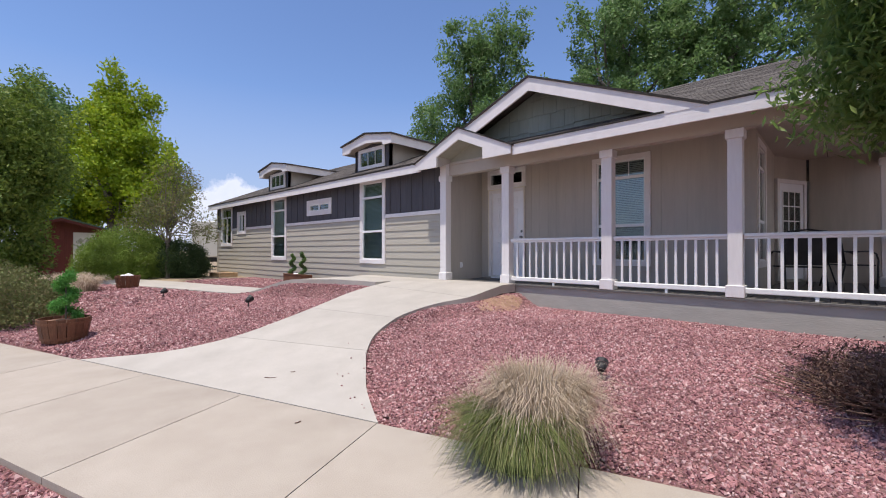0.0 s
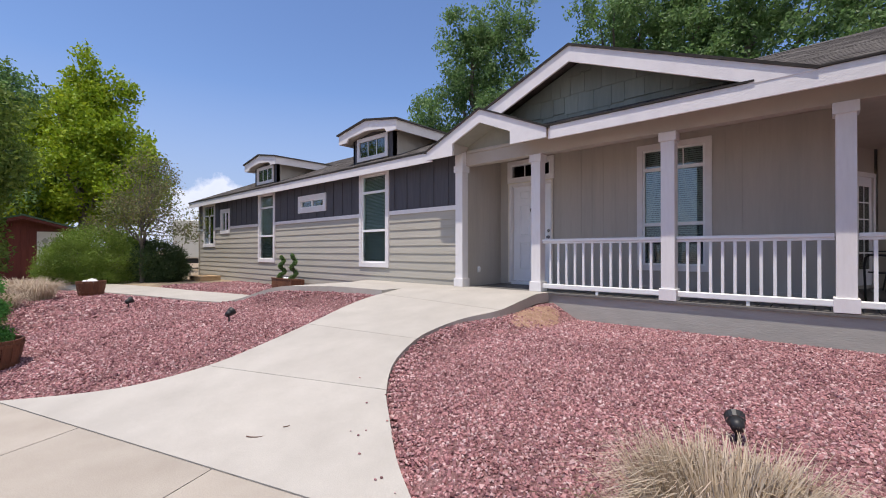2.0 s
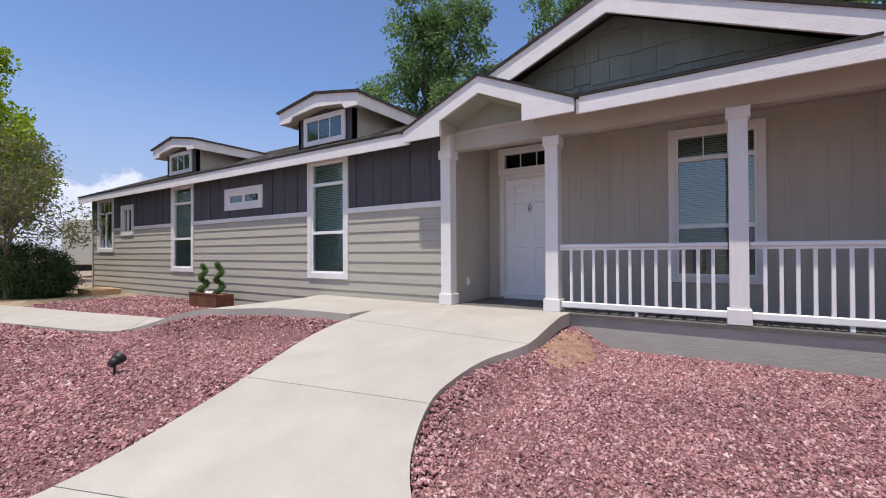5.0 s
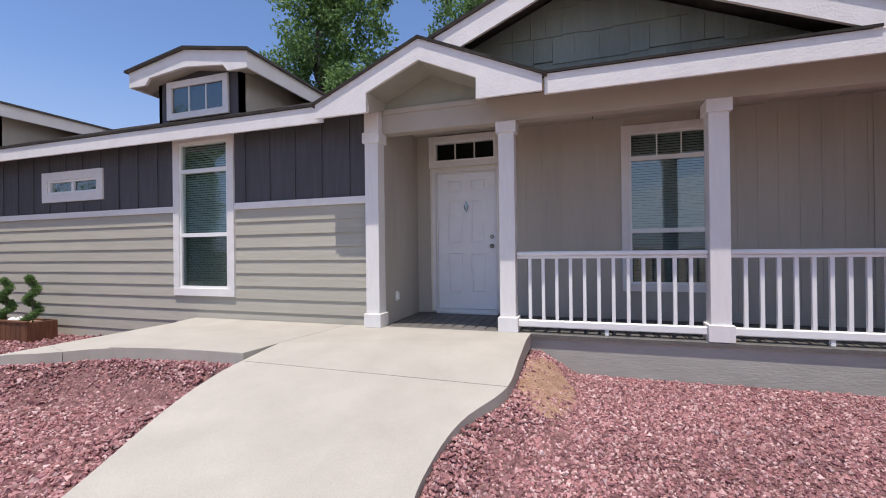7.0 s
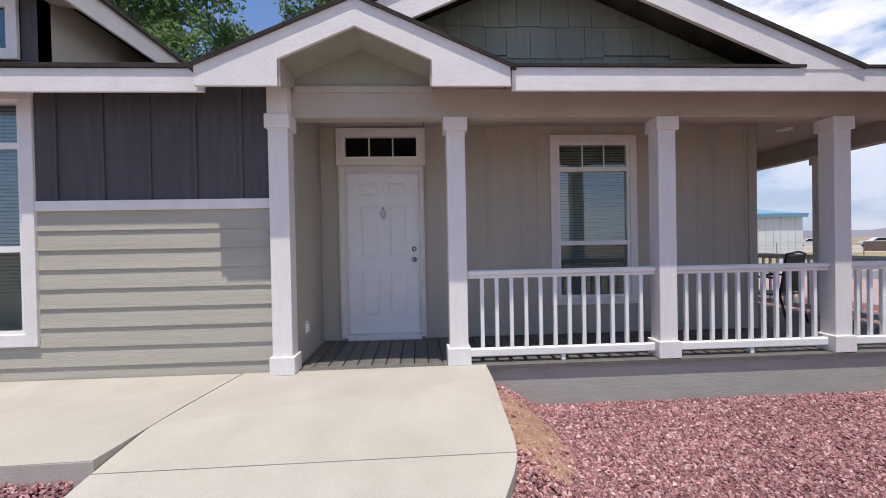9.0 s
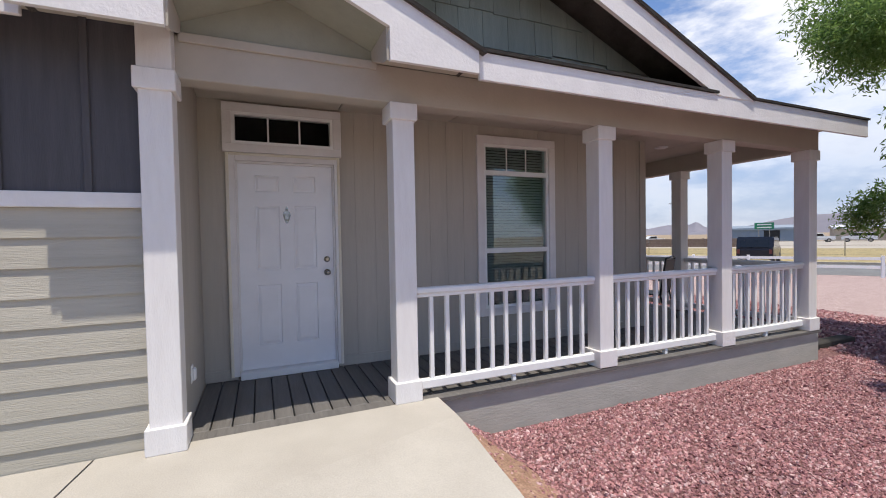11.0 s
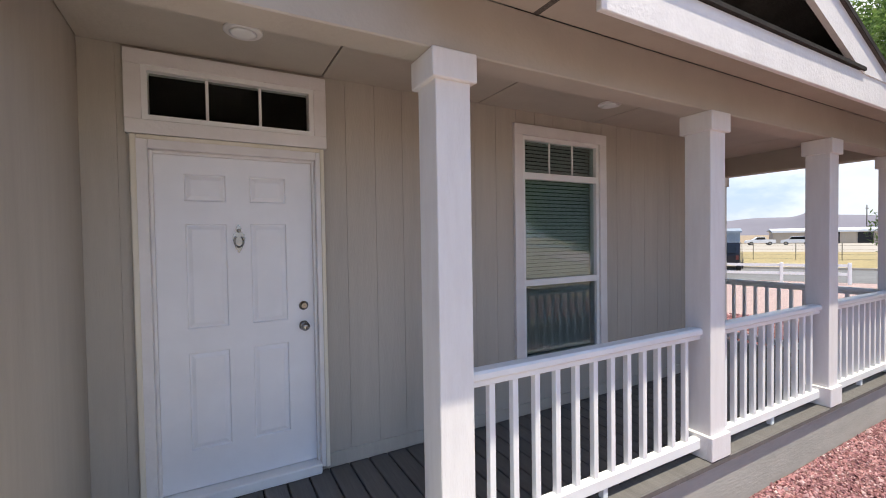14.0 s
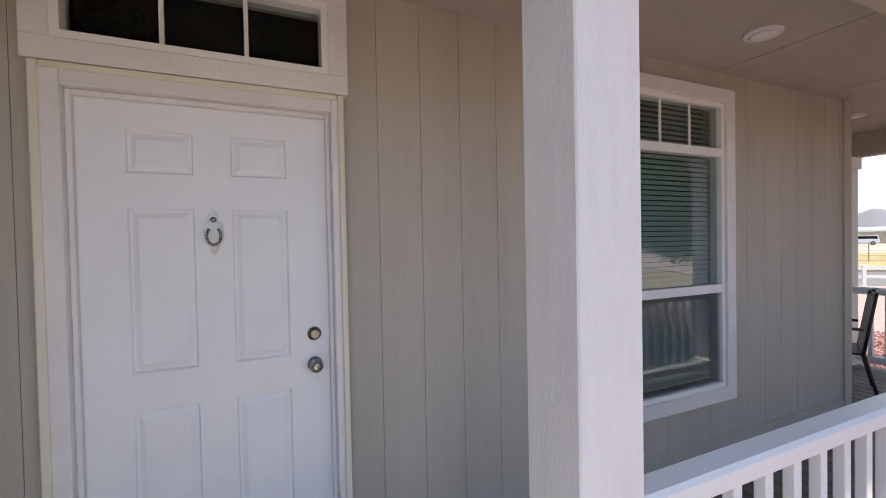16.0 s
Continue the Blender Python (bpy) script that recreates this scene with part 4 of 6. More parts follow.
for p, q in zip(ring, ring[1:]):
    tube(bm, p, q, 0.0055, n=8)
tube(bm, (kx, DY - 0.008, kz + 0.055), (kx, DY - 0.02, kz + 0.055), 0.011, n=12)
part("striker", bm, METAL, kn, "", True)

# transom light over the door
tw = thing("window_8", (-5.8, PORCH_WALL, 2.95), "three-light transom window over the entrance door", "window", kind="structure")
X0, X1, Z0, Z1 = -6.350, -5.264, 2.946, 3.406
for b in ((X0, X1, Z1 - 0.08, Z1), (X0, X1, Z0, Z0 + 0.08), (X0, X0 + 0.08, Z0 + 0.08, Z1 - 0.08), (X1 - 0.08, X1, Z0 + 0.08, Z1 - 0.08)):
    part("trim_board", box(B(), b[0], b[1], PORCH_WALL - 0.036, PORCH_WALL + 0.03, b[2], b[3], 0.003), TRIM, tw)
bm = B()
for b in ((X0 + 0.08, X1 - 0.08, Z1 - 0.108, Z1 - 0.08), (X0 + 0.08, X1 - 0.08, Z0 + 0.08, Z0 + 0.108), (X0 + 0.08, X0 + 0.108, Z0 + 0.108, Z1 - 0.108), (X1 - 0.108, X1 - 0.08, Z0 + 0.108, Z1 - 0.108)):
    box(bm, b[0], b[1], PORCH_WALL - 0.03, PORCH_WALL + 0.06, b[2], b[3])
part("window_frame", bm, VINYL, tw)
for i in range(3):
    a = X0 + 0.108 + i * (X1 - X0 - 0.216) / 3
    part("pane", box(B(), a + 0.006, a + (X1 - X0 - 0.216) / 3 - 0.006, PORCH_WALL + 0.02, PORCH_WALL + 0.024, Z0 + 0.108, Z1 - 0.108), CLEAR, tw)
    if i:
        part("muntin", box(B(), a - 0.008, a + 0.008, PORCH_WALL + 0.008, PORCH_WALL + 0.03, Z0 + 0.108, Z1 - 0.108), VINYL, tw)
# added near-black sheet: the hall's darkness as a colour
part("unlit_room_sheet", box(B(), X0 + 0.05, X1 - 0.05, PORCH_WALL + 0.3, PORCH_WALL + 0.31, Z0, Z1), DARK, tw)

# glazed door in the slanted wall
gd = thing("door_2", (-1.0, 11.0, 0.83), "white glazed side door with divided lights", "door", kind="structure")
L = (DOOR_B - DOOR_A).length
G0 = Vector((-1.0, 11.0, 0.83))


def on_slant(name, mat, *q, label="", parent=gd, bevel=0.0):
    bm = box(B(), *q, bevel)
    bmesh.ops.transform(bm, matrix=Matrix.Translation(Vector((G0.x, G0.y, 0))) @ pose(0, 0, 0, 0, 0, turn), verts=bm.verts)
    return part(name, bm, mat, parent, label)


d0, d1 = 0.10, 1.10
on_slant("slab", DOOR, d0 + 0.08, d1 - 0.08, 0.02, 0.045, 0.86, 2.87)
for q in ((d0, d0 + 0.08, 0.83, 2.95), (d1 - 0.08, d1, 0.83, 2.95), (d0 + 0.08, d1 - 0.08, 2.87, 2.95)):
    on_slant("casing", TRIM, q[0], q[1], -0.01, 0.049, q[2], q[3])
for i in range(3):
    for j in range(5):
        a, z = d0 + 0.2 + i * 0.2, 1.15 + j * 0.31
        on_slant("pane", GLASS, a + 0.012, a + 0.188, 0.006, 0.010, z + 0.012, z + 0.298)
        # near-black plates behind the panes stand in for the dark interior
        on_slant("pane_backing", DARK, a + 0.012, a + 0.188, 0.0105, 0.0195, z + 0.012, z + 0.298)
for i in range(4):
    on_slant("muntin", VINYL, d0 + 0.2 + i * 0.2 - 0.012, d0 + 0.2 + i * 0.2 + 0.012, 0.002, 0.0195, 1.138, 2.712)
for j in range(6):
    on_slant("muntin", VINYL, d0 + 0.212, d0 + 0.788, 0.003, 0.0195, 1.15 + j * 0.31 - 0.012, 1.15 + j * 0.31 + 0.012)

# outlet cover on the return wall
oc = thing("outlet_cover", (-6.55, 7.6, 1.12), "small white weatherproof outlet cover", "outlet cover")
part("plate", box(B(), -6.549, -6.538, 7.56, 7.64, 1.06, 1.19, 0.004), RAIL, oc)
part("flap", box(B(), -6.538, -6.515, 7.57, 7.63, 1.075, 1.165, 0.008), RAIL, oc)


# patio chairs at the porch corner
def chair(x, y, face):
    c = thing("patio_chair", (x, y, DECK_Z), "black metal patio armchair with sling seat", "chair", "patio chairs")
    m = Matrix.Translation((x, y, DECK_Z)) @ pose(0, 0, 0, 0, 0, face)

    def pipe(name, pts):
        bm = B()
        pts = [m @ Vector(p) for p in pts]
        for p, q in zip(pts, pts[1:]):
            tube(bm, p, q, 0.014, n=8)
        return part(name, bm, BLACK, c, "", True)

    for s in (-1, 1):
        pipe("leg", [(s * 0.27, -0.25, 0.005), (s * 0.28, -0.26, 0.5), (s * 0.28, -0.23, 0.61), (s * 0.28, -0.14, 0.65), (s * 0.28, 0.2, 0.64)])
        pipe("leg", [(s * 0.27, 0.3, 0.005), (s * 0.25, 0.2, 0.42), (s * 0.25, 0.28, 0.95)])
    pipe("back_bar", [(-0.25, 0.28, 0.95), (0, 0.31, 0.98), (0.25, 0.28, 0.95)])
    bm = box(B(), -0.25, 0.25, -0.25, 0.2, 0.40, 0.42, 0.006)
    bmesh.ops.transform(bm, matrix=m, verts=bm.verts)
    part("seat", bm, BLACK, c, "black sling seat")
    bm = prism(B(), [(0.19, 0.44), (0.21, 0.44), (0.29, 0.93), (0.27, 0.93)], -0.24, 0.24, "x")
    bmesh.ops.transform(bm, matrix=m, verts=bm.verts)
    part("backrest", bm, BLACK, c)


chair(-0.5, 8.72, 205)
chair(0.1, 10.5, 120)
tb = thing("patio_table", (-0.35, 11.2, DECK_Z), "small round black patio table", "table")
part("tabletop", lathe(B(), -0.35, 11.2, [(0.36, 1.48), (0.37, 1.49), (0.36, 1.50), (0.02, 1.502)], 24), BLACK, tb)
for k in range(3):
    a = k * 2.094
    bm = tube(B(), (-0.35 + 0.28 * math.cos(a), 11.2 + 0.28 * math.sin(a), DECK_Z), (-0.35 + 0.1 * math.cos(a), 11.2 + 0.1 * math.sin(a), 1.48), 0.012, n=8)
    part("leg", bm, BLACK, tb)


# ---- plants ----
def leaves(centres, spread, per, size, seed, narrow=0.5, droop=0.3, flat=1.0):
    """Leaf blades scattered round the centres: verts and faces, two folded triangles a leaf."""
    r = np.random.RandomState(seed)
    c = np.repeat(np.asarray(centres, float), per, axis=0)
    n = len(c)
    off = r.normal(size=(n, 3))
    off /= np.maximum(np.linalg.norm(off, axis=1), 0.6)[:, None]
    p = c + off * spread * np.array([1, 1, flat]) * r.uniform(0.3, 1.1, (n, 1))
    d = r.normal(size=(n, 3))
    d[:, 2] -= droop
    d /= np.linalg.norm(d, axis=1)[:, None]
    u = np.cross(d, r.normal(size=(n, 3)))
    u /= np.linalg.norm(u, axis=1)[:, None]
    w = np.cross(d, u)
    s = size * r.uniform(0.6, 1.3, (n, 1))
    h = s * narrow * 0.5
    v = np.stack([p, p + d * s * 0.5 + u * h + w * h * 0.3, p + d * s, p + d * s * 0.5 - u * h + w * h * 0.3], 1).reshape(-1, 3)
    i = np.arange(n)[:, None] * 4
    return v, np.vstack([i + [0, 1, 2], i + [0, 2, 3]])


def in_lobes(lobes, n, seed, shell=0.55):
    """Points spread through ellipsoid lobes (x, y, z, rx, ry, rz), denser to their outsides."""
    r = np.random.RandomState(seed)
    wts = np.array([l[3] * l[4] * l[5] for l in lobes]) ** 0.75
    pick = r.choice(len(lobes), n, p=wts / wts.sum())
    L_ = np.array(lobes)[pick]
    d = r.normal(size=(n, 3))
    d /= np.linalg.norm(d, axis=1)[:, None]
    return L_[:, :3] + d * L_[:, 3:] * (r.uniform(shell ** 3, 1, (n, 1)) ** (1 / 3)) * r.uniform(0.86, 1.1, (n, 1))


def feathered(lobes, seed):
    """Lobes with smaller upright tufts on their outsides, for an uneven outline."""
    r = np.random.RandomState(seed + 77)
    res = []
    for x, y, z, a, b, c in lobes:
        res.append((x, y, z, a * 0.8, b * 0.8, c * 0.8))
        for k in range(7):
            d = r.normal(size=3)
            d /= np.linalg.norm(d)
            q = r.uniform(0.22, 0.4)
            res.append((x + d[0] * a * 0.92, y + d[1] * b * 0.92, z + d[2] * c * 0.92 + 0.1 * c, a * q, b * q, c * q * 1.3))
    return res


def limb(bm, a, b, r0, r1, rng, kinks=4, wob=0.06, n=7):
    a, b = Vector(a), Vector(b)
    ln = (b - a).length
    p, r = a, r0
    for i in range(1, kinks + 1):
        q = a.lerp(b, i / kinks) + Vector((rng.uniform(-1, 1), rng.uniform(-1, 1), rng.uniform(-0.5, 0.5))) * ln * wob * (i < kinks)
        rr = r0 + (r1 - r0) * i / kinks
        tube(bm, p, q, r, rr, n, False)
        p, r = q, rr


def tree(base, trunk_r, fork_z, lobes, clumps, per, spread, leaf, mat, label, seed, narrow=0.5, limbs=9, name="tree", shell=0.55, droop=0.3, bark=None, twigs=0, category="tree"):
    rng = random.Random(seed)
    base = Vector(base)
    t = thing(name, base, label, category)
    pts = in_lobes(feathered(lobes, seed), clumps, seed, shell)
    top = Vector((sum(l[0] for l in lobes) / len(lobes), sum(l[1] for l in lobes) / len(lobes), max(l[2] for l in lobes)))
    fork = Vector((base.x + (top.x - base.x) * 0.15, base.y + (top.y - base.y) * 0.15, fork_z))
    bm = B()
    limb(bm, base - Vector((0, 0, 0.1)), fork, trunk_r, trunk_r * 0.75, rng, 4, 0.03, 10)
    limb(bm, fork, top, trunk_r * 0.72, trunk_r * 0.15, rng, 6, 0.05)
    part("trunk", bm, bark or BARK, t, "", True)
    for i in range(limbs):
        e = Vector(pts[rng.randrange(len(pts))])
        s = fork.lerp(top, rng.uniform(0, 0.55))
        bm = B()
        limb(bm, s, e, trunk_r * 0.35, trunk_r * 0.06, rng, 5, 0.08, 6)
        for k in range(twigs):
            m = s.lerp(e, rng.uniform(0.4, 1))
            limb(bm, m, m + Vector((rng.uniform(-1, 1), rng.uniform(-1, 1), rng.uniform(0.1, 1.2))) * 0.8, trunk_r * 0.08, trunk_r * 0.02, rng, 3, 0.12, 4)
        part("limb", bm, bark or BARK, t, "", True)
    v, f = leaves(pts, spread, per, leaf, seed + 1, narrow, droop)
    c = raw("crown", v, f, mat, t, base)
    tagged(c, kind="stuff")
    return t


# tall trees behind the house
cott = "tall green cottonwood tree behind the roof"
tree((-15.2, 18.6, 0), 0.35, 5.0, [(-15.4, 18.4, 11.3, 2.0, 1.9, 2.6), (-16.7, 17.8, 9, 1.9, 1.8, 2.4), (-13.7, 19.0, 9.4, 2.1, 1.9, 2.8), (-16.2, 18.4, 6.5, 2.5, 2, 2.0), (-13.2, 18.8, 6.6, 2.2, 2, 2.2), (-14.6, 18.1, 12.9, 1.1, 1.0, 1.6), (-13.0, 18.9, 12.2, 1.2, 1.0, 2.0)], 820, 52, 0.42, 0.19, LEAF_MID, cott, 11)
tree((-12.6, 22.5, 0), 0.25, 4.0, [(-12.6, 22.5, 9.2, 1.4, 1.4, 2.4), (-12.0, 22.5, 7.2, 1.8, 1.8, 1.8)], 260, 46, 0.42, 0.19, LEAF_SHRUB, "lighter green tree between two taller ones", 12)
tree((-8.6, 23.0, 0), 0.4, 5.0, [(-9.8, 23, 12.6, 1.8, 1.8, 2.6), (-8, 23, 13, 2.2, 2.2, 2.4), (-9.6, 22.6, 9.2, 2.2, 2, 2.8), (-7.2, 23, 9.6, 2.4, 2, 2.8), (-8.4, 22.5, 7, 3, 2, 2)], 760, 52, 0.44, 0.20, LEAF_MID, cott, 13)
tree((-4.0, 24.0, 0), 0.4, 5.0, [(-5, 24, 13.4, 2.0, 2, 2.6), (-2.8, 24, 13.2, 2.2, 2.2, 2.2), (-5, 23.6, 10, 2.4, 2, 2.6), (-2.4, 24, 10, 2.4, 2, 2.6), (-3.6, 23.4, 7.5, 3.2, 2, 2)], 760, 52, 0.44, 0.20, LEAF_MID, cott, 14)
tree((1.2, 25.5, 0), 0.4, 5.0, [(0.4, 25, 12.4, 2.0, 2, 2.4), (2.2, 25, 11.6, 2.2, 2.2, 2.2), (1, 24.6, 9, 3, 2, 2.6)], 460, 50, 0.46, 0.20, LEAF_MID, cott, 15)
# trees and shrubs west of the house
tree((-29.5, 4.6, 0.3), 0.35, 3.0, [(-29.2, 4.8, 8.8, 1.7, 1.7, 2.0), (-28.4, 5.4, 7.0, 2.2, 2.2, 2.2), (-30.6, 4.0, 7.2, 2.4, 2.4, 2.6), (-27.4, 6.0, 5.2, 2.0, 2.2, 1.9), (-29.5, 4.8, 5.0, 3.2, 3, 2.4), (-31.5, 3.6, 4.8, 2.6, 2.4, 2.4), (-29.4, 4.8, 10.3, 0.9, 0.9, 1.2)], 900, 62, 0.5, 0.20, LEAF_LIME, "bright yellow-green tree beyond the garden shed", 21, 0.6, shell=0.35)
tree((-33.0, 2.4, 0.3), 0.35, 3.0, [(-32.8, 2.2, 9.4, 2.0, 2.0, 1.9), (-32.5, 2.0, 7, 2.6, 2.6, 2.4), (-32, 1.2, 4.4, 3, 2.6, 2.4)], 520, 56, 0.5, 0.20, LEAF_MID, "green tree beyond the lime-coloured one", 22, 0.6)
tree((-19.5, -0.4, 0.2), 0.22, 1.2, [(-18.8, 0.2, 4.7, 1.5, 1.4, 1.3), (-18.6, 0.5, 3.6, 1.9, 1.5, 1.5), (-18.7, 0.3, 1.9, 1.8, 1.3, 1.5), (-20.2, -0.9, 4.9, 1.8, 1.6, 1.4), (-20.2, -1.0, 3.4, 2.0, 1.7, 2.0), (-18.0, -0.3, 1.2, 1.2, 1.2, 0.9), (-19.9, -1.0, 6.0, 1.6, 1.4, 1.1), (-18.4, 0.4, 5.4, 1.2, 1.2, 1.1), (-20.6, -2.2, 5.6, 1.5, 1.5, 1.2)], 1150, 70, 0.42, 0.14, LEAF_OLIVE, "dense dark green tree with branches down to the ground", 23, 0.45)
tree((-19.0, 4.65, 0.36), 0.075, 1.5, [(-19, 4.65, 3.1, 1.7, 1.3, 1.0), (-18.0, 5.3, 2.5, 1.1, 0.9, 0.6), (-19.9, 4.0, 2.7, 1.3, 1.0, 0.8), (-19, 4.7, 4.2, 1.0, 0.9, 0.7)], 320, 26, 0.28, 0.085, LEAF_DULL, "thin half-bare young tree with dull leaves", 24, 0.5, limbs=24, name="young_tree", shell=0.3, twigs=5)


def shrub(name, at, lobes, clumps, per, spread, leaf, mat, label, seed, narrow=0.4, category="shrub"):
    s = thing(name, at, label, category)
    v, f = leaves(in_lobes(lobes, clumps, seed, 0.8), spread, per, leaf, seed + 1, narrow, -0.4)
    v[:, 2] = np.maximum(v[:, 2], at[2])
    tagged(raw("foliage", v, f, mat, s, at), kind="stuff")
    rng = random.Random(seed)
    for k in range(5):
        bm = B()
        l = lobes[k % len(lobes)]
        limb(bm, (at[0] + rng.uniform(-0.1, 0.1), at[1] + rng.uniform(-0.1, 0.1), at[2] - 0.03), (l[0] + rng.uniform(-0.5, 0.5) * l[3], l[1] + rng.uniform(-0.5, 0.5) * l[4], l[2] + l[5] * 0.5), 0.02, 0.006, rng, 4, 0.08, 6)
        part("stem", bm, BARK, s)
    return s


shrub("round_shrub", (-20.7, 3.8, 0.36), [(-20.7, 3.8, 1.25, 1.65, 1.5, 1.05), (-21.7, 3.1, 0.95, 1.0, 1.0, 0.85), (-19.9, 4.4, 1.0, 0.9, 0.9, 0.9)], 900, 70, 0.22, 0.075, LEAF_SHRUB, "large rounded bright green shrub behind the young tree", 31)
shrub("round_shrub", (-19.3, 5.3, 0.36), [(-19.3, 5.25, 1.05, 0.95, 0.85, 0.85), (-18.9, 5.5, 0.8, 0.6, 0.55, 0.6)], 520, 60, 0.2, 0.07, LEAF_DARK, "darker green rounded shrub beside the young tree", 32)
shrub("flowering_shrub", (-11.3, 0.35, 0.05), [(-11.3, 0.3, 0.5, 0.85, 0.75, 0.6), (-12.1, 0.0, 0.6, 0.8, 0.7, 0.6), (-10.8, 0.5, 0.35, 0.5, 0.5, 0.35)], 500, 60, 0.14, 0.05, LEAF_DULL, "mixed olive and reddish garden shrub at the sidewalk", 33)

# tree over the porch's right corner: only its crown and drooping sprays come into view
tree((3.2, 5.6, 0.05), 0.16, 1.7, [(1.7, 5.0, 3.4, 1.4, 1.2, 1.1), (0.55, 4.75, 3.05, 0.8, 0.8, 0.7), (1.0, 4.4, 4.0, 1.2, 1.0, 0.8), (2.9, 5.2, 4.6, 1.5, 1.3, 1.1), (3.0, 7.2, 5.2, 1.2, 1.2, 1.0), (3.95, 7.4, 2.5, 0.9, 0.7, 0.5), (3.7, 6.2, 3.6, 1.1, 1.1, 0.9), (2.0, 4.2, 2.7, 1.2, 0.9, 0.7), (1.25, 3.7, 3.6, 1.1, 1.0, 0.8), (1.9, 3.3, 4.4, 1.2, 1.1, 0.8), (1.15, 4.7, 3.5, 0.95, 0.8, 0.7), (0.85, 4.5, 3.3, 0.8, 0.7, 0.6), (1.5, 4.3, 3.2, 1.0, 0.8, 0.7)], 2400, 95, 0.26, 0.10, LEAF_ASH, "leafy ash tree beside the porch corner", 41, 0.28, limbs=14, droop=0.6)


def blades(cx, cy, n, reach, height, seed, base_r, width, lean, sector=None, stray=0.05, front=1.0):
    """Arching grass blades as strips of three quads."""
    r = np.random.RandomState(seed)
    vs, fs = [], []
    for k in range(n):
        a = r.uniform(0, 2 * math.pi) if sector is None else r.uniform(*sector)
        while math.sin(a) < 0.0 and r.uniform() > front:
            a = r.uniform(0, 2 * math.pi)
        d = np.array([math.cos(a), math.sin(a)])
        s = np.array([-d[1], d[0]]) * width * 0.5
        b = np.array([cx, cy]) + d * base_r * math.sqrt(r.uniform(0, 1)) + r.normal(size=2) * 0.03
        rc, h = reach * r.uniform(0.35, 1.1), height * r.uniform(0.7, 1.1)
        bend = lean * r.uniform(0.6, 1.2)
        z0 = float(ground_z([b[0]], [b[1]])[0]) if k % 40 == 0 else z0
        i = len(vs)
        sw = r.normal(size=2) * stray
        for j in range(5):
            t = j / 4
            p = b + d * rc * t ** 1.3 + sw * t * t
            z = z0 + h * (math.sin(t * 1.9) if bend < 1 else math.sin(min(t * 2.6, 3.0)) * (1 - 0.1 * t))
            w = s * (1 - 0.85 * t)
            vs += [(*(p - w), max(z, z0 - 0.02)), (*(p + w), max(z, z0 - 0.02))]
        fs += [(i + 2 * j, i + 2 * j + 1, i + 2 * j + 3, i + 2 * j + 2) for j in range(4)]
    return np.array(vs), fs


tuft = thing("grass_clump", (-1.55, 2.62, 0.03), "fountain grass clump, green in front with dry straw on top", "ornamental grass")
v, f = blades(-1.66, 2.56, 2600, 0.36, 0.44, 51, 0.24, 0.008, 1.2, (-3.0, -0.1), 0.07)
tagged(raw("green_foliage", v, f, GRASS, tuft, tuft.location), kind="stuff")
v, f = blades(-1.59, 2.68, 3200, 0.32, 0.57, 52, 0.27, 0.008, 1.1, None, 0.08, 0.4)
tagged(raw("dry_foliage", v, f, STRAW, tuft, tuft.location), kind="stuff")
for n_, (x, y, k) in enumerate(((-14.4, 1.65, 0.5), (-15.7, 1.5, 0.55), (-13.4, 1.0, 0.4))):
    z = float(ground_z([x], [y])[0])
    g = thing("dry_grass_clump", (x, y, z), "low pale dry grass clump on the gravel", "ornamental grass", "dry grass clumps")
    v, f = blades(x, y, 700, k, k * 0.8, 60 + n_, 0.3, 0.012, 1.2)
    tagged(raw("dry_foliage", v, f, STRAW, g, g.location), kind="stuff")


def dead_bush(x, y, rad, h, seed, n=260):
    r = random.Random(seed)
    z = float(ground_z([x], [y])[0])
    b = thing("dry_bush", (x, y, z), "bare brown-red twiggy bush in the gravel", "shrub", "dry bushes")
    bm = B()
    for k in range(n):
        a, e = r.uniform(0, 6.28), r.uniform(0.15, 1.0)
        p = Vector((x + r.uniform(-0.15, 0.15), y + r.uniform(-0.15, 0.15), z))
        for j in range(4):
            q = p + Vector((math.cos(a) * rad / 4 * e * 1.3, math.sin(a) * rad / 4 * e * 1.3, h / 4 * r.uniform(0.4, 1.1) * (1.15 - e * 0.75)))
            tube(bm, p, q, 0.007 - 0.001 * j, 0.006 - 0.001 * j, 3, False)
            p, a = q, a + r.uniform(-0.5, 0.5)
    tagged(part("twig_mass", bm, TWIG, b), kind="stuff")
    pts = in_lobes([(x, y, z + h * 0.5, rad * 0.9, rad * 0.9, h * 0.45)], 300, seed, 0.5)
    v, f = leaves(pts, 0.12, 26, 0.034, seed + 3, 0.4, 0)
    v[:, 2] = np.maximum(v[:, 2], z)
    tagged(raw("dry_leafage", v, f, TWIG, b, b.location), kind="stuff")


dead_bush(0.3, 4.8, 0.7, 0.52, 71, 420)
dead_bush(1.2, 5.0, 0.75, 0.6, 72, 420)


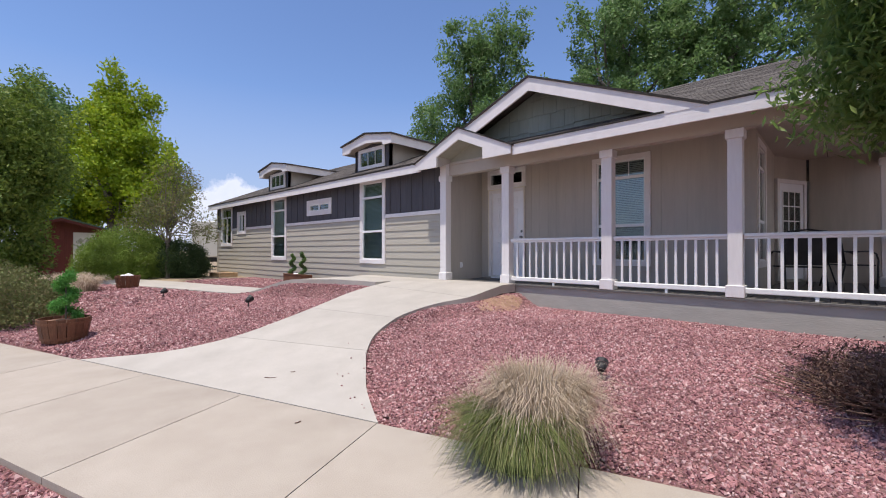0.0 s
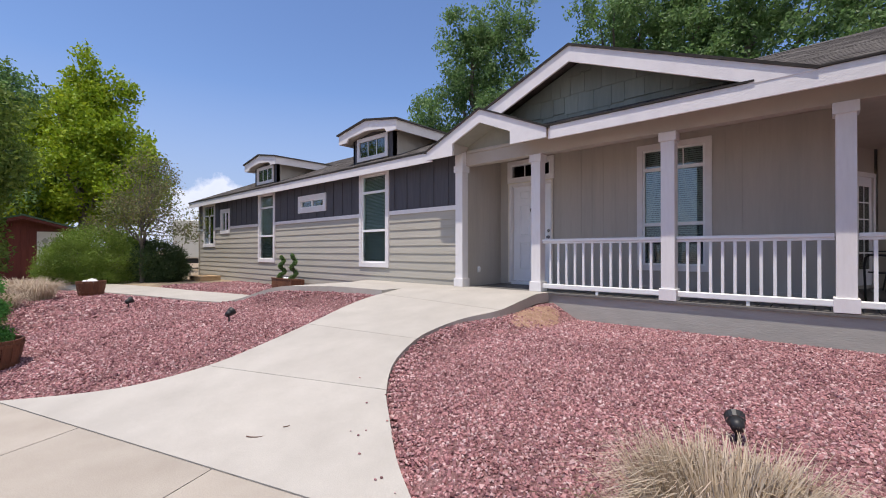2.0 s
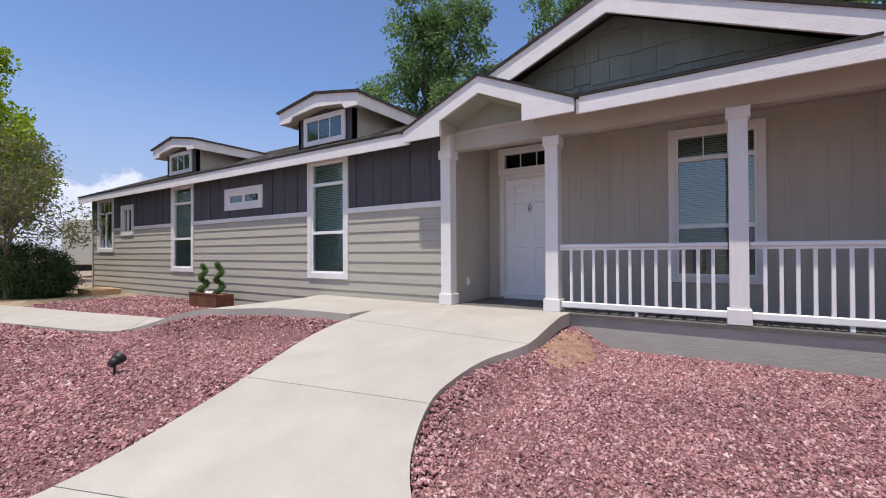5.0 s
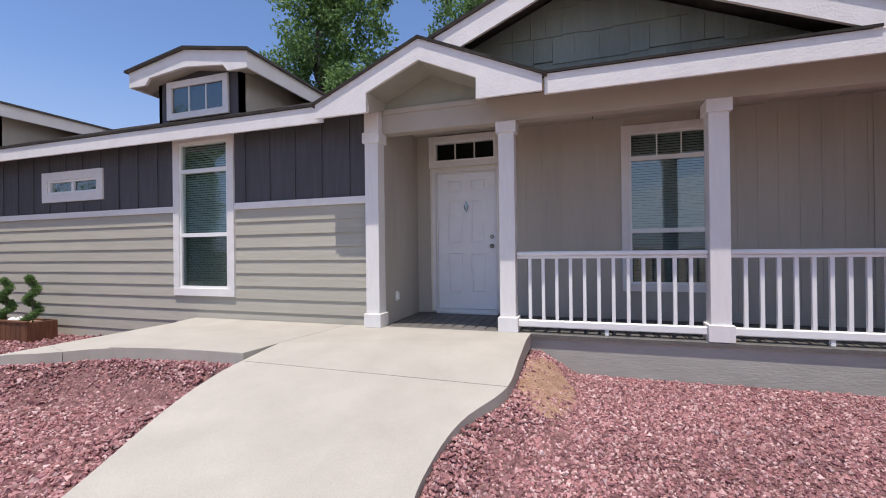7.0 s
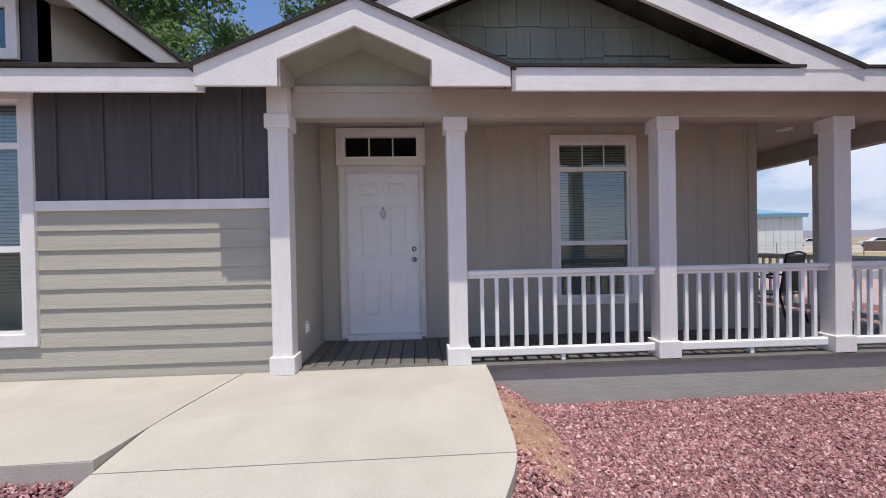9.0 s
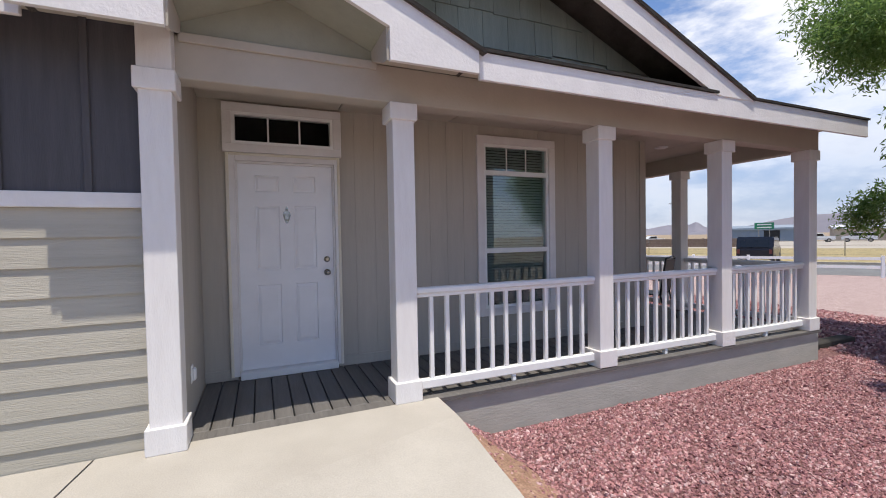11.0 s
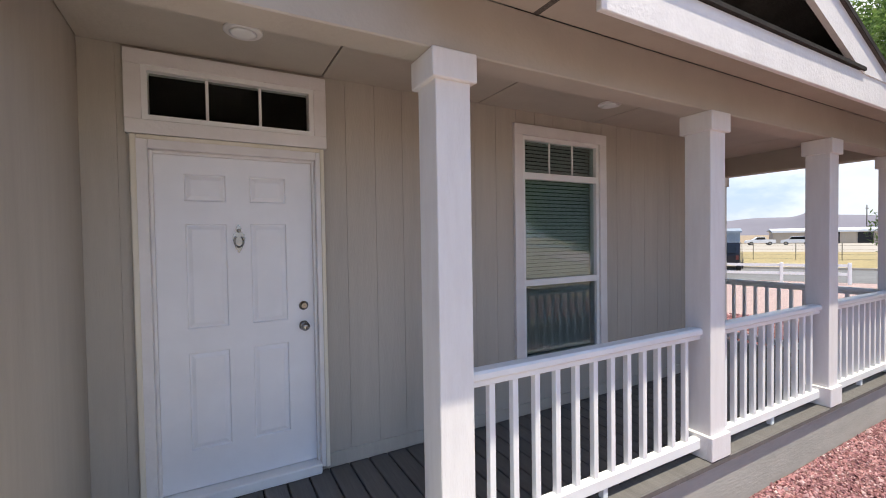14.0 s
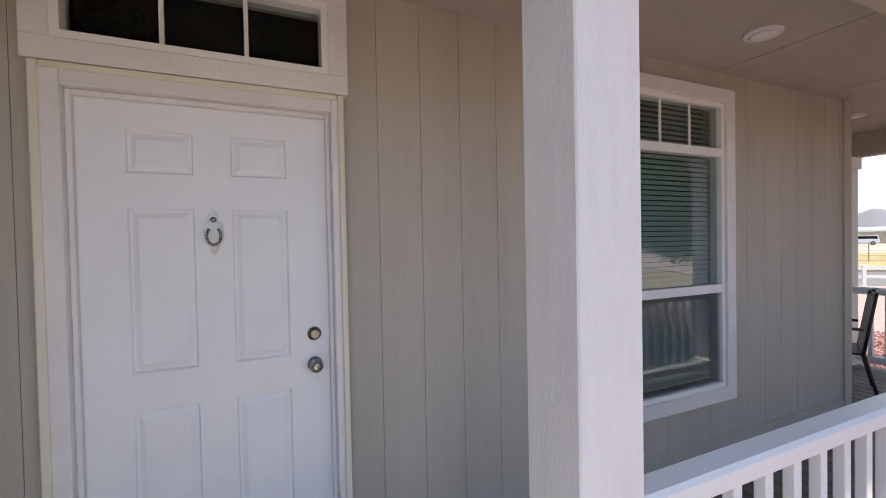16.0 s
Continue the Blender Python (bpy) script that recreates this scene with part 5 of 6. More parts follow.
# ---- planters ----
def barrel(x, y, r, h, label, plant):
    z = float(ground_z([x], [y])[0])
    b = thing("barrel_planter", (x, y, z), label, "planter", "barrel planters")
    n = 18
    for i in range(n):
        bm = B()
        a0, a1 = 2 * math.pi * (i + 0.04) / n, 2 * math.pi * (i + 0.96) / n
        pr = [(r * 0.80, 0.0), (r * 0.93, h * 0.5), (r, h)]
        ring = [[bm.verts.new((x + rr * math.cos(a), y + rr * math.sin(a), z + zz)) for a in (a0, a1)] for rr, zz in pr]
        inn = [[bm.verts.new((x + (rr - 0.025) * math.cos(a), y + (rr - 0.025) * math.sin(a), z + zz)) for a in (a0, a1)] for rr, zz in pr]
        for k in range(2):
            bm.faces.new((ring[k][0], ring[k][1], ring[k + 1][1], ring[k + 1][0]))
            bm.faces.new((inn[k][0], inn[k + 1][0], inn[k + 1][1], inn[k][1]))
            for s in (0, 1):
                bm.faces.new((ring[k][s], ring[k + 1][s], inn[k + 1][s], inn[k][s]))
        bm.faces.new((ring[2][0], ring[2][1], inn[2][1], inn[2][0]))
        part("stave", bm, BARREL, b)
    for zz, rr in ((h * 0.18, 0.845), (h * 0.82, 0.985)):
        bm = lathe(B(), x, y, [(r * rr, z + zz - 0.018), (r * rr + 0.004, z + zz - 0.018), (r * rr + 0.009, z + zz + 0.018), (r * rr - 0.02, z + zz + 0.018)], 36)
        part("hoop", bm, BARREL, b)
    part("soil", lathe(B(), x, y, [(r * 0.85, z + h * 0.7), (r * 0.92, z + h - 0.05), (0.02, z + h - 0.03)], 20), DIRT, b)
    return z + h - 0.05


def spiral(x, y, z, h, r, seed, label, group="", mat=None):
    """A topiary wound round its stem."""
    t = thing("spiral_topiary", (x, y, z), label, "topiary", group)
    part("stem", tube(B(), (x, y, z - 0.03), (x, y, z + h), 0.012, 0.006, 8), BARK, t)
    pts = []
    for k in np.linspace(0, 1, 90):
        a = k * 2 * math.pi * 2.1 + seed
        rr = r * (1.15 - 0.75 * k)
        pts.append((x + rr * 0.65 * math.cos(a), y + rr * 0.65 * math.sin(a), z + 0.04 + k * h * 0.95))
    v, f = leaves(np.array(pts), r * 0.42, 70, 0.035, 80 + seed, 0.45, -0.2)
    tagged(raw("foliage", v, f, mat or LEAF_MID, t, t.location), kind="stuff")


zt = barrel(-8.80, 0.78, 0.33, 0.36, "brown half-barrel planter with a spiral topiary", 1)
spiral(-8.84, 0.80, zt, 0.72, 0.21, 1, "bright green spiral topiary in the half barrel", "", LEAF_TOP)
zt = barrel(-14.75, 2.65, 0.30, 0.36, "brown half-barrel planter with pale stones on top", 1)
for dx, dy, r_ in ((-0.05, 0.02, 0.1), (0.1, 0.06, 0.07), (0.02, -0.12, 0.06)):
    bm = B()
    bmesh.ops.create_icosphere(bm, subdivisions=2, radius=r_, matrix=Matrix.Translation((-14.75 + dx, 2.65 + dy, zt + 0.04)) @ Matrix.Diagonal((1.2, 1, 0.7, 1)))
    solid("pale_stone", bm, COLUMN, "pale rounded stone lying in the barrel planter", "stone", "stones in the barrel", True, (-14.75 + dx, 2.65 + dy, zt))

px, py = -12.7, 6.72
pz0 = float(ground_z([px], [py])[0])
pl = thing("box_planter", (px, py, pz0), "rectangular brown slatted wooden planter by the wall", "planter")
for i in range(9):
    a = px - 0.54 + i * 0.12
    part("slat", box(B(), a + 0.003, a + 0.117, py - 0.2, py - 0.18, pz0 + 0.01, pz0 + 0.30, 0.003), BARREL, pl)
    part("slat", box(B(), a + 0.003, a + 0.117, py + 0.18, py + 0.2, pz0 + 0.01, pz0 + 0.30, 0.003), BARREL, pl)
for s in (-1, 1):
    part("end_board", box(B(), px + s * 0.553 - 0.012, px + s * 0.553 + 0.012, py - 0.2, py + 0.2, pz0 + 0.01, pz0 + 0.30, 0.003), BARREL, pl)
part("rim", box(B(), px - 0.575, px + 0.575, py - 0.215, py - 0.165, pz0 + 0.30, pz0 + 0.33, 0.004), BARREL, pl)
part("soil", box(B(), px - 0.53, px + 0.53, py - 0.175, py + 0.175, pz0 + 0.02, pz0 + 0.27), DIRT, pl)
spiral(px - 0.33, py, pz0 + 0.26, 0.66, 0.12, 3, "dark green spiral topiary in the wooden planter", "twin topiaries")
spiral(px + 0.33, py, pz0 + 0.26, 0.72, 0.12, 4, "dark green spiral topiary in the wooden planter", "twin topiaries")
bm = B()
for dx, dy in ((0, -0.1), (0.08, -0.06), (-0.06, -0.05), (0.03, 0.0)):
    bmesh.ops.create_icosphere(bm, subdivisions=1, radius=0.05, matrix=Matrix.Translation((px + dx, py + dy, pz0 + 0.31)))
solid("white_flowers", bm, RAIL, "small bunch of white flowers between the topiaries", "flowers", "stuff", True, (px, py, pz0 + 0.27))


def spotlight(x, y, face):
    z = float(ground_z([x], [y])[0])
    s = thing("garden_spotlight", (x, y, z), "small black garden spotlight on a stake in the gravel", "garden light", "garden spotlights")
    part("stake", tube(B(), (x, y, z - 0.05), (x, y, z + 0.11), 0.012, n=8), BLACK, s)
    d = Vector((math.cos(face), math.sin(face), 0.55)).normalized()
    c = Vector((x, y, z + 0.13))
    bm = tube(B(), c - d * 0.05, c + d * 0.03, 0.035, 0.055, 16)
    h = part("lamp_head", bm, BLACK, s, "", True)
    bm = tube(B(), c + d * 0.028, c + d * 0.075, 0.058, 0.066, 16, False)
    part("hood", bm, BLACK, h)
    bm = tube(B(), c + d * 0.0305, c + d * 0.034, 0.05, 0.05, 16)
    part("lens", bm, GLASS, h)


spotlight(-8.15, 3.32, 1.9)
spotlight(-11.25, 2.68, 1.6)
spotlight(-1.74, 4.15, 1.9)


# ---- beyond the garden ----
# red garden shed
sh = thing("garden_shed", (-25.4, 2.3, 0.35), "dark red garden shed with green roof and white-framed door", "shed")
M = Matrix.Translation((-25.4, 2.3, 0.35)) @ pose(0, 0, 0, 0, 0, 80)
RED = material("barn_red_paint", [(0.13, 0.03, 0.024), (0.19, 0.045, 0.035)], 5, 0.75, 0.3, stretch=(6, 6, 0.5))
GREEN_ROOF = material("green_metal_roof", [(0.06, 0.12, 0.075), (0.09, 0.16, 0.10)], 4, 0.5, 0.1)


def moved(name, bm, mat, parent, m, label=""):
    bmesh.ops.transform(bm, matrix=m, verts=bm.verts)
    return part(name, bm, mat, parent, label)


moved("body", prism(B(), [(-1.3, 0), (1.3, 0), (1.3, 2.05), (0, 2.45), (-1.3, 2.05)], -1.4, 1.2), RED, sh, M)
for i in range(13):
    moved("cladding_board", box(B(), -1.3 + i * 0.2 + 0.006, -1.3 + i * 0.2 + 0.194, -1.418, -1.401, 0.02, 2.04), RED, sh, M)
for s in (-1, 1):
    moved("roof", prism(B(), [(0, 2.49), (s * 1.55, 2.03), (s * 1.55, 2.08), (0, 2.55)], -1.75, 1.4), GREEN_ROOF, sh, M)
    moved("rake_board", prism(B(), [(0, 2.36), (s * 1.5, 1.92), (s * 1.5, 2.02), (0, 2.48)], -1.74, -1.70), RED, sh, M)
d = moved("door", box(B(), 0.35, 1.1, -1.445, -1.419, 0.15, 1.9), TRIM, sh, M, "white door with dark cross-braced panel")
for i in range(2):
    for j in range(4):
        a, z = 0.46 + i * 0.28, 0.5 + j * 0.3
        bm = prism(B(), [(a + 0.125, z), (a + 0.24, z + 0.135), (a + 0.125, z + 0.27), (a + 0.01, z + 0.135)], -1.449, -1.4455)
        moved("lattice_opening", bm, SKIRT, d, M)

# white trailer past the end of the house
tr = thing("white_trailer", (-28.5, 12.5, 0.3), "white box trailer parked beyond the house", "trailer")
M = Matrix.Translation((-28.5, 12.5, 0.3)) @ pose(0, 0, 0, 0, 0, 38)
WHITE_PAINT = material("white_vehicle_paint", [(0.66, 0.66, 0.66), (0.72, 0.72, 0.72)], 3, 0.4, 0.02)
moved("body", box(B(), -4.2, 4.2, -1.2, 1.2, 0.75, 3.1, 0.06), WHITE_PAINT, tr, M)
moved("side_door", box(B(), 1.4, 2.2, -1.215, -1.201, 0.85, 2.8), WHITE_PAINT, tr, M)
moved("chassis", box(B(), -4.1, 4.1, -1.1, 1.1, 0.45, 0.745), BLACK, tr, M)
for x in (-0.6, 0.4):
    for s in (-1, 1):
        moved("wheel", tube(B(), (x, s * 0.9, 0.36), (x, s * 1.15, 0.36), 0.36, n=20), BLACK, tr, M)

# low timber step by the west corner
ts = thing("timber_step", (-18.3, 6.6, 0.36), "low pale timber platform at the house corner", "step")
zs = float(ground_z([-18.6], [6.35])[0])
for i in range(6):
    part("plank", box(B(), -19.2 + i * 0.19, -19.2 + i * 0.19 + 0.18, 6.2, 6.95, zs + 0.13, zs + 0.17, 0.004), PINE, ts)
part("frame", box(B(), -19.18, -18.08, 6.22, 6.93, zs - 0.05, zs + 0.129), PINE, ts)
ts.location.z = zs
for c in ts.children:
    c.location.z = 0.36 - zs

# timber edging east of the porch
solid("edging_timber", box(B(), 0.85, 2.4, 7.45, 7.65, -0.05, 0.46, 0.01), ROOF_EDGE, "dark weathered timber edging beside the porch", "edging")

# ground sheets to the east: gravel yard, road, dry field, lot
OUT, ALONG, FROM = Vector((0.87, 0.493, 0)), Vector((-0.493, 0.87, 0)), Vector((-6, 4.75, 0))
ASPHALT = material("asphalt", [(0.13, 0.13, 0.13), (0.18, 0.18, 0.178)], 1.5, 0.9, 0.4, speck=0.3, bump_scale=30)
FIELD = material("golden_dry_grass", [(0.25, 0.19, 0.085), (0.34, 0.27, 0.13), (0.19, 0.17, 0.08)], 0.5, 0.95, 0.6, speck=0.5, bump_scale=6)
LOT = material("pale_dirt_lot", [(0.34, 0.30, 0.25), (0.42, 0.38, 0.32)], 0.3, 0.95, 0.3)


def sheet(name, d0, d1, a0, a1, z, mat, label):
    q = [FROM + OUT * d + ALONG * a for d, a in ((d0, a0), (d1, a0), (d1, a1), (d0, a1))]
    prism_pts = [(p.x, p.y) for p in q]
    return solid(name, prism(B(), prism_pts, -0.2, z, "z"), mat, label, "ground")


sheet("gravel_yard", 15.5, 27, -60, 60, 0.012, YARD, "pink gravel yard between house and road")
sheet("road", 27, 36, -200, 260, 0.02, ASPHALT, "grey asphalt road passing the house")
sheet("kerb", 36, 36.3, -200, 260, 0.15, SIDEWALK, "pale concrete kerb along the road")
sheet("field", 36.3, 70, -200, 260, 0.03, FIELD, "field of golden dry grass across the road")
sheet("pavement", 70, 130, -200, 260, 0.04, LOT, "pale dirt parking lot in front of workshops")

METAL_WALL = material("pale_metal_cladding", [(0.60, 0.63, 0.66), (0.68, 0.71, 0.74)], 0.6, 0.5, 0.1)
BLUE = material("blue_metal_trim", [(0.10, 0.25, 0.38), (0.14, 0.32, 0.46)], 0.6, 0.5, 0.1)
# darker blue-grey holds the shade on the far workshop's near side
SHADED_CLADDING = material("shaded_blue_grey_cladding", [(0.19, 0.24, 0.29), (0.25, 0.30, 0.36)], 0.6, 0.6, 0.1)
TAN = material("tan_stucco", [(0.46, 0.38, 0.29), (0.54, 0.46, 0.36)], 0.5, 0.85, 0.2)
SIGN_GREEN = material("street_sign_green", [(0.01, 0.16, 0.09), (0.015, 0.2, 0.11)], 3, 0.4, 0.0)


def shed_building(name, x, y, face, wide, deep, high, wall_mat, roof_mat, label, doors):
    b = thing(name, (x, y, 0), label, "building")
    m = Matrix.Translation((x, y, 0)) @ pose(0, 0, 0, 0, 0, face)
    moved("wall", box(B(), -wide / 2, wide / 2, 0, deep, 0, high), wall_mat, b, m)
    moved("roof", prism(B(), [(-0.4, high), (deep / 2, high + deep * 0.07), (deep + 0.4, high), (deep + 0.4, high + 0.25), (deep / 2, high + 0.25 + deep * 0.07), (-0.4, high + 0.25)], -wide / 2 - 0.4, wide / 2 + 0.4, "x"), roof_mat, b, m)
    moved("eave_trim", box(B(), -wide / 2 - 0.3, wide / 2 + 0.3, -0.42, -0.401, high - 0.2, high + 0.26), roof_mat, b, m)
    k = int(wide / 0.9)
    for i in range(k):
        a = -wide / 2 + i * wide / k
        moved("cladding_rib", box(B(), a, a + 0.08, -0.05, -0.001, 0, high - 0.2), wall_mat, b, m)
    for u, w, h in doors:
        moved("roller_door", box(B(), u - w / 2, u + w / 2, -0.09, -0.051, 0, h), DARK if w < 4 else TAN, b, m)
    return b, m


g, m = shed_building("metal_workshop", 24, 51, 0, 32, 14, 4.6, METAL_WALL, BLUE, "pale metal workshop with blue roof edge", [(4, 3.5, 3.2), (-3, 3.5, 3.2)])
sign = thing("workshop_sign", (26.5, 50.8, 3.0), "white sign board with red and dark bars on the workshop", "sign")
part("board", box(B(), 23.6, 29.4, 50.82, 50.9, 2.7, 4.3), WHITE_PAINT, sign)
for lo, hi, col in ((3.62, 4.1, RED), (2.9, 3.35, BLUE)):
    part("lettering_bar", box(B(), 24.0, 29.0, 50.80, 50.819, lo, hi), col, sign)


def far(d, a):
    p = FROM + OUT * d + ALONG * a
    return p.x, p.y


x, y = far(128, -23)
shed_building("tan_workshop", x, y, -60.5, 20, 8, 2.8, TAN, METAL_WALL, "long tan workshop with pale flat roof", [(0, 3.6, 2.8), (6, 2.5, 2.5)])
x, y = far(128, 1)
shed_building("blue_workshop", x, y, -60.5, 15, 10, 3.0, SHADED_CLADDING, SHADED_CLADDING, "workshop in the distance, its shade side painted blue-grey", [(3, 3.0, 2.6)])


def vehicle(x, y, face, paint, kind, label):
    """A parked pickup or van, about 5 m long, nose along +x before the turn."""
    v = thing("parked_" + kind, (x, y, 0.04), label, "vehicle", "parked vehicles")
    m = Matrix.Translation((x, y, 0.04)) @ pose(0, 0, 0, 0, 0, face)
    if kind == "pickup":
        prof = [(-2.6, 0.45), (2.55, 0.45), (2.6, 0.75), (2.45, 1.02), (1.25, 1.12), (0.55, 1.72), (-0.75, 1.74), (-0.95, 1.15), (-2.6, 1.13)]
        glass = [(1.08, 1.16), (0.52, 1.64), (-0.7, 1.66), (-0.84, 1.18)]
    else:
        prof = [(-2.5, 0.45), (2.45, 0.45), (2.5, 0.75), (2.35, 1.05), (1.35, 1.15), (0.7, 1.78), (-2.25, 1.82), (-2.5, 1.1)]
        glass = [(1.15, 1.18), (0.66, 1.70), (-2.1, 1.72), (-2.3, 1.18)]
    body = prism(B(), prof, -0.92, 0.92)
    bmesh.ops.bevel(body, geom=list(body.edges), offset=0.06, segments=2, affect="EDGES")
    moved("body", body, paint, v, m)
    for s in (-1, 1):
        moved("side_window", prism(B(), glass, s * 0.925 - 0.004, s * 0.925 + 0.004), GLASS_DARK, v, m)
        for wx in (1.6, -1.6):
            w = moved("wheel", tube(B(), (wx, s * 0.72, 0.36), (wx, s * 0.95, 0.36), 0.37, n=18), BLACK, v, m)
            moved("rim", tube(B(), (wx, s * 0.951, 0.36), (wx, s * 0.96, 0.36), 0.22, n=14), METAL, w, m)
        moved("tail_lamp", box(B(), -2.62, -2.56, s * 0.8 - 0.07, s * 0.8 + 0.07, 0.8, 1.05), RED, v, m)
    back_x = -0.9 if kind == "pickup" else -2.45
    moved("rear_window", prism(B(), [(back_x, 1.18), (back_x + 0.14, 1.64), (back_x + 0.1, 1.65), (back_x - 0.06, 1.18)], -0.72, 0.72), GLASS_DARK, v, m)


GLASS_DARK = material("tinted_glass", [(0.01, 0.012, 0.014), (0.015, 0.017, 0.02)], 3, 0.05, 0.0)
DARK_PAINT = material("dark_vehicle_paint", [(0.012, 0.014, 0.02), (0.018, 0.02, 0.028)], 3, 0.2, 0.0)
x, y = far(34, -0.4)
vehicle(x, y, 24, DARK_PAINT, "van", "dark blue sport utility vehicle parked across the road")
x, y = far(41, 19)
vehicle(x, y, 5, DARK_PAINT, "pickup", "black pickup parked by the workshop")
for k, (d, a, kind) in enumerate(((112, -15, "van"), (112, -9, "pickup"), (108, 30, "pickup"), (106, 20, "pickup"))):
    x, y = far(d, a)
    vehicle(x, y, 110 + 15 * k, WHITE_PAINT, kind, "white work vehicle parked in front of the workshops")

# fence along the field, poles, street sign
fence = thing("wire_fence", (*far(48, 0), 0.03), "grey wire fence with round posts along the field", "fence")
m = Matrix.Translation((*far(48, 0), 0.03)) @ pose(0, 0, 0, 0, 0, math.degrees(math.atan2(ALONG.y, ALONG.x)))
for i in range(-16, 17):
    moved("post", tube(B(), (i * 3, 0, 0), (i * 3, 0, 1.5), 0.035, n=8), METAL, fence, m)
for z in (0.1, 0.5, 0.9, 1.25, 1.48):
    moved("wire", box(B(), -48, 48, -0.008, 0.008, z, z + 0.016), METAL, fence, m)
for d, a, h in ((95, 14, 9), (70, 52, 10), (140, -32, 9), (90, 34, 9), (109, 6.2, 9.5)):
    x, y = far(d, a)
    p = thing("utility_pole", (x, y, 0), "wooden utility pole with cross arm in the distance", "utility pole", "utility poles")
    part("pole", tube(B(), (x, y, 0), (x, y, h), 0.14, 0.1, 8), BARK, p)
    part("cross_arm", box(B(), x - 1.0, x + 1.0, y - 0.06, y + 0.06, h - 0.9, h - 0.75), BARK, p)
BROWN = material("brown_block_wall", [(0.16, 0.11, 0.085), (0.21, 0.15, 0.115)], 2, 0.9, 0.3)
bw = thing("block_wall", (*far(77, 8.5), 0.0), "low brown block wall beyond the field", "wall")
m = Matrix.Translation((*far(77, 8.5), 0.04)) @ pose(0, 0, 0, 0, 0, math.degrees(math.atan2(ALONG.y, ALONG.x)))
for i in range(5):
    moved("wall_panel", box(B(), -7 + i * 2.8, -4.25 + i * 2.8, -0.1, 0.1, 0, 1.28, 0.01), BROWN, bw, m)
    moved("pillar", box(B(), -7.2 + i * 2.8, -7.001 + i * 2.8, -0.15, 0.15, 0, 1.36, 0.01), BROWN, bw, m)
x, y = far(74, -0.6)
ss = thing("street_sign", (x, y, 0), "green road sign with pale bars on a thin post", "road sign")
m = Matrix.Translation((x, y, 0)) @ pose(0, 0, 0, 0, 0, -60)
for u in (-0.6, 0.6):
    moved("post", tube(B(), (u, 0, 0), (u, 0, 3.2), 0.04, n=8), METAL, ss, m)
moved("plate", box(B(), -1.1, 1.1, -0.05, -0.02, 2.6, 3.5), SIGN_GREEN, ss, m)
for z in (2.75, 3.15):
    moved("lettering_bar", box(B(), -0.8, 0.8, -0.062, -0.051, z, z + 0.16), WHITE_PAINT, ss, m)
# low white rail fence at the yard's edge
wf = thing("white_fence", (*far(26, 0), 0), "low white rail fence at the edge of the yard", "fence")
m = Matrix.Translation((*far(26, 0), 0.0)) @ pose(0, 0, 0, 0, 0, math.degrees(math.atan2(ALONG.y, ALONG.x)))
for i in range(-2, 4):
    moved("post", box(B(), i * 2.4 - 0.06, i * 2.4 + 0.06, -0.06, 0.06, 0, 1.0, 0.01), RAIL, wf, m)
for z in (0.42, 0.8):
    moved("rail", box(B(), -4.8, 7.2, -0.02, 0.02, z, z + 0.13), RAIL, wf, m)

# low dry hills; the blue of distance haze is mixed into their colour
HILL = material("far_hill_with_haze", [(0.165, 0.16, 0.19), (0.215, 0.205, 0.235)], 0.004, 0.95, 0.0)


def hill(name, a_mid, dist, wide, high, seed, peak):
    r = np.random.RandomState(seed)
    nu, nv = 90, 10
    ph = r.uniform(0, 6.28, 6)
    vs = []
    for j in range(nv):
        for i in range(nu):
            u, w = i / (nu - 1), j / (nv - 1)
            env = math.sin(math.pi * u) ** 0.7 * math.sin(math.pi * w) ** 1.2
            z = high * env * (0.72 + sum(math.sin(u * (7 + 5 * k) + ph[k] + w * 3) * 0.13 / (k + 1) for k in range(6))) + peak * high * math.exp(-((u - 0.5) / 0.03) ** 2) * math.sin(math.pi * w)
            a = math.radians(a_mid) + (u - 0.5) * wide / dist
            d = dist * (1 + (w - 0.5) * 0.25)
            vs.append((d * math.cos(a), d * math.sin(a), z - 2))
    fs = [(j * nu + i, j * nu + i + 1, (j + 1) * nu + i + 1, (j + 1) * nu + i) for j in range(nv - 1) for i in range(nu - 1)]
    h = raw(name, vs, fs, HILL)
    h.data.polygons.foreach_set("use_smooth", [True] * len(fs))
    tagged(h, "low dry hills on the horizon, distance haze painted into their colour", "hill", "far hills", "structure")


hill("backdrop", 20.5, 1500, 900, 66, 3, 0.22)
hill("backdrop", 36, 2600, 900, 60, 5, 0.4)
hill("backdrop", 58, 2600, 2200, 66, 7, 0.2)
# scrub trees in the middle distance
for k, (d, a, s_) in enumerate(((75, 26, 2.2), (92, 47, 2.4))):
    x, y = far(d, a)
    shrub("field_tree", (x, y, 0), [(x, y, s_ * 0.9, s_ * 0.8, s_ * 0.8, s_ * 0.8)], 120, 20, 0.4, 0.3, LEAF_DARK, "small dark tree across the field", 90 + k, 0.6, "tree")


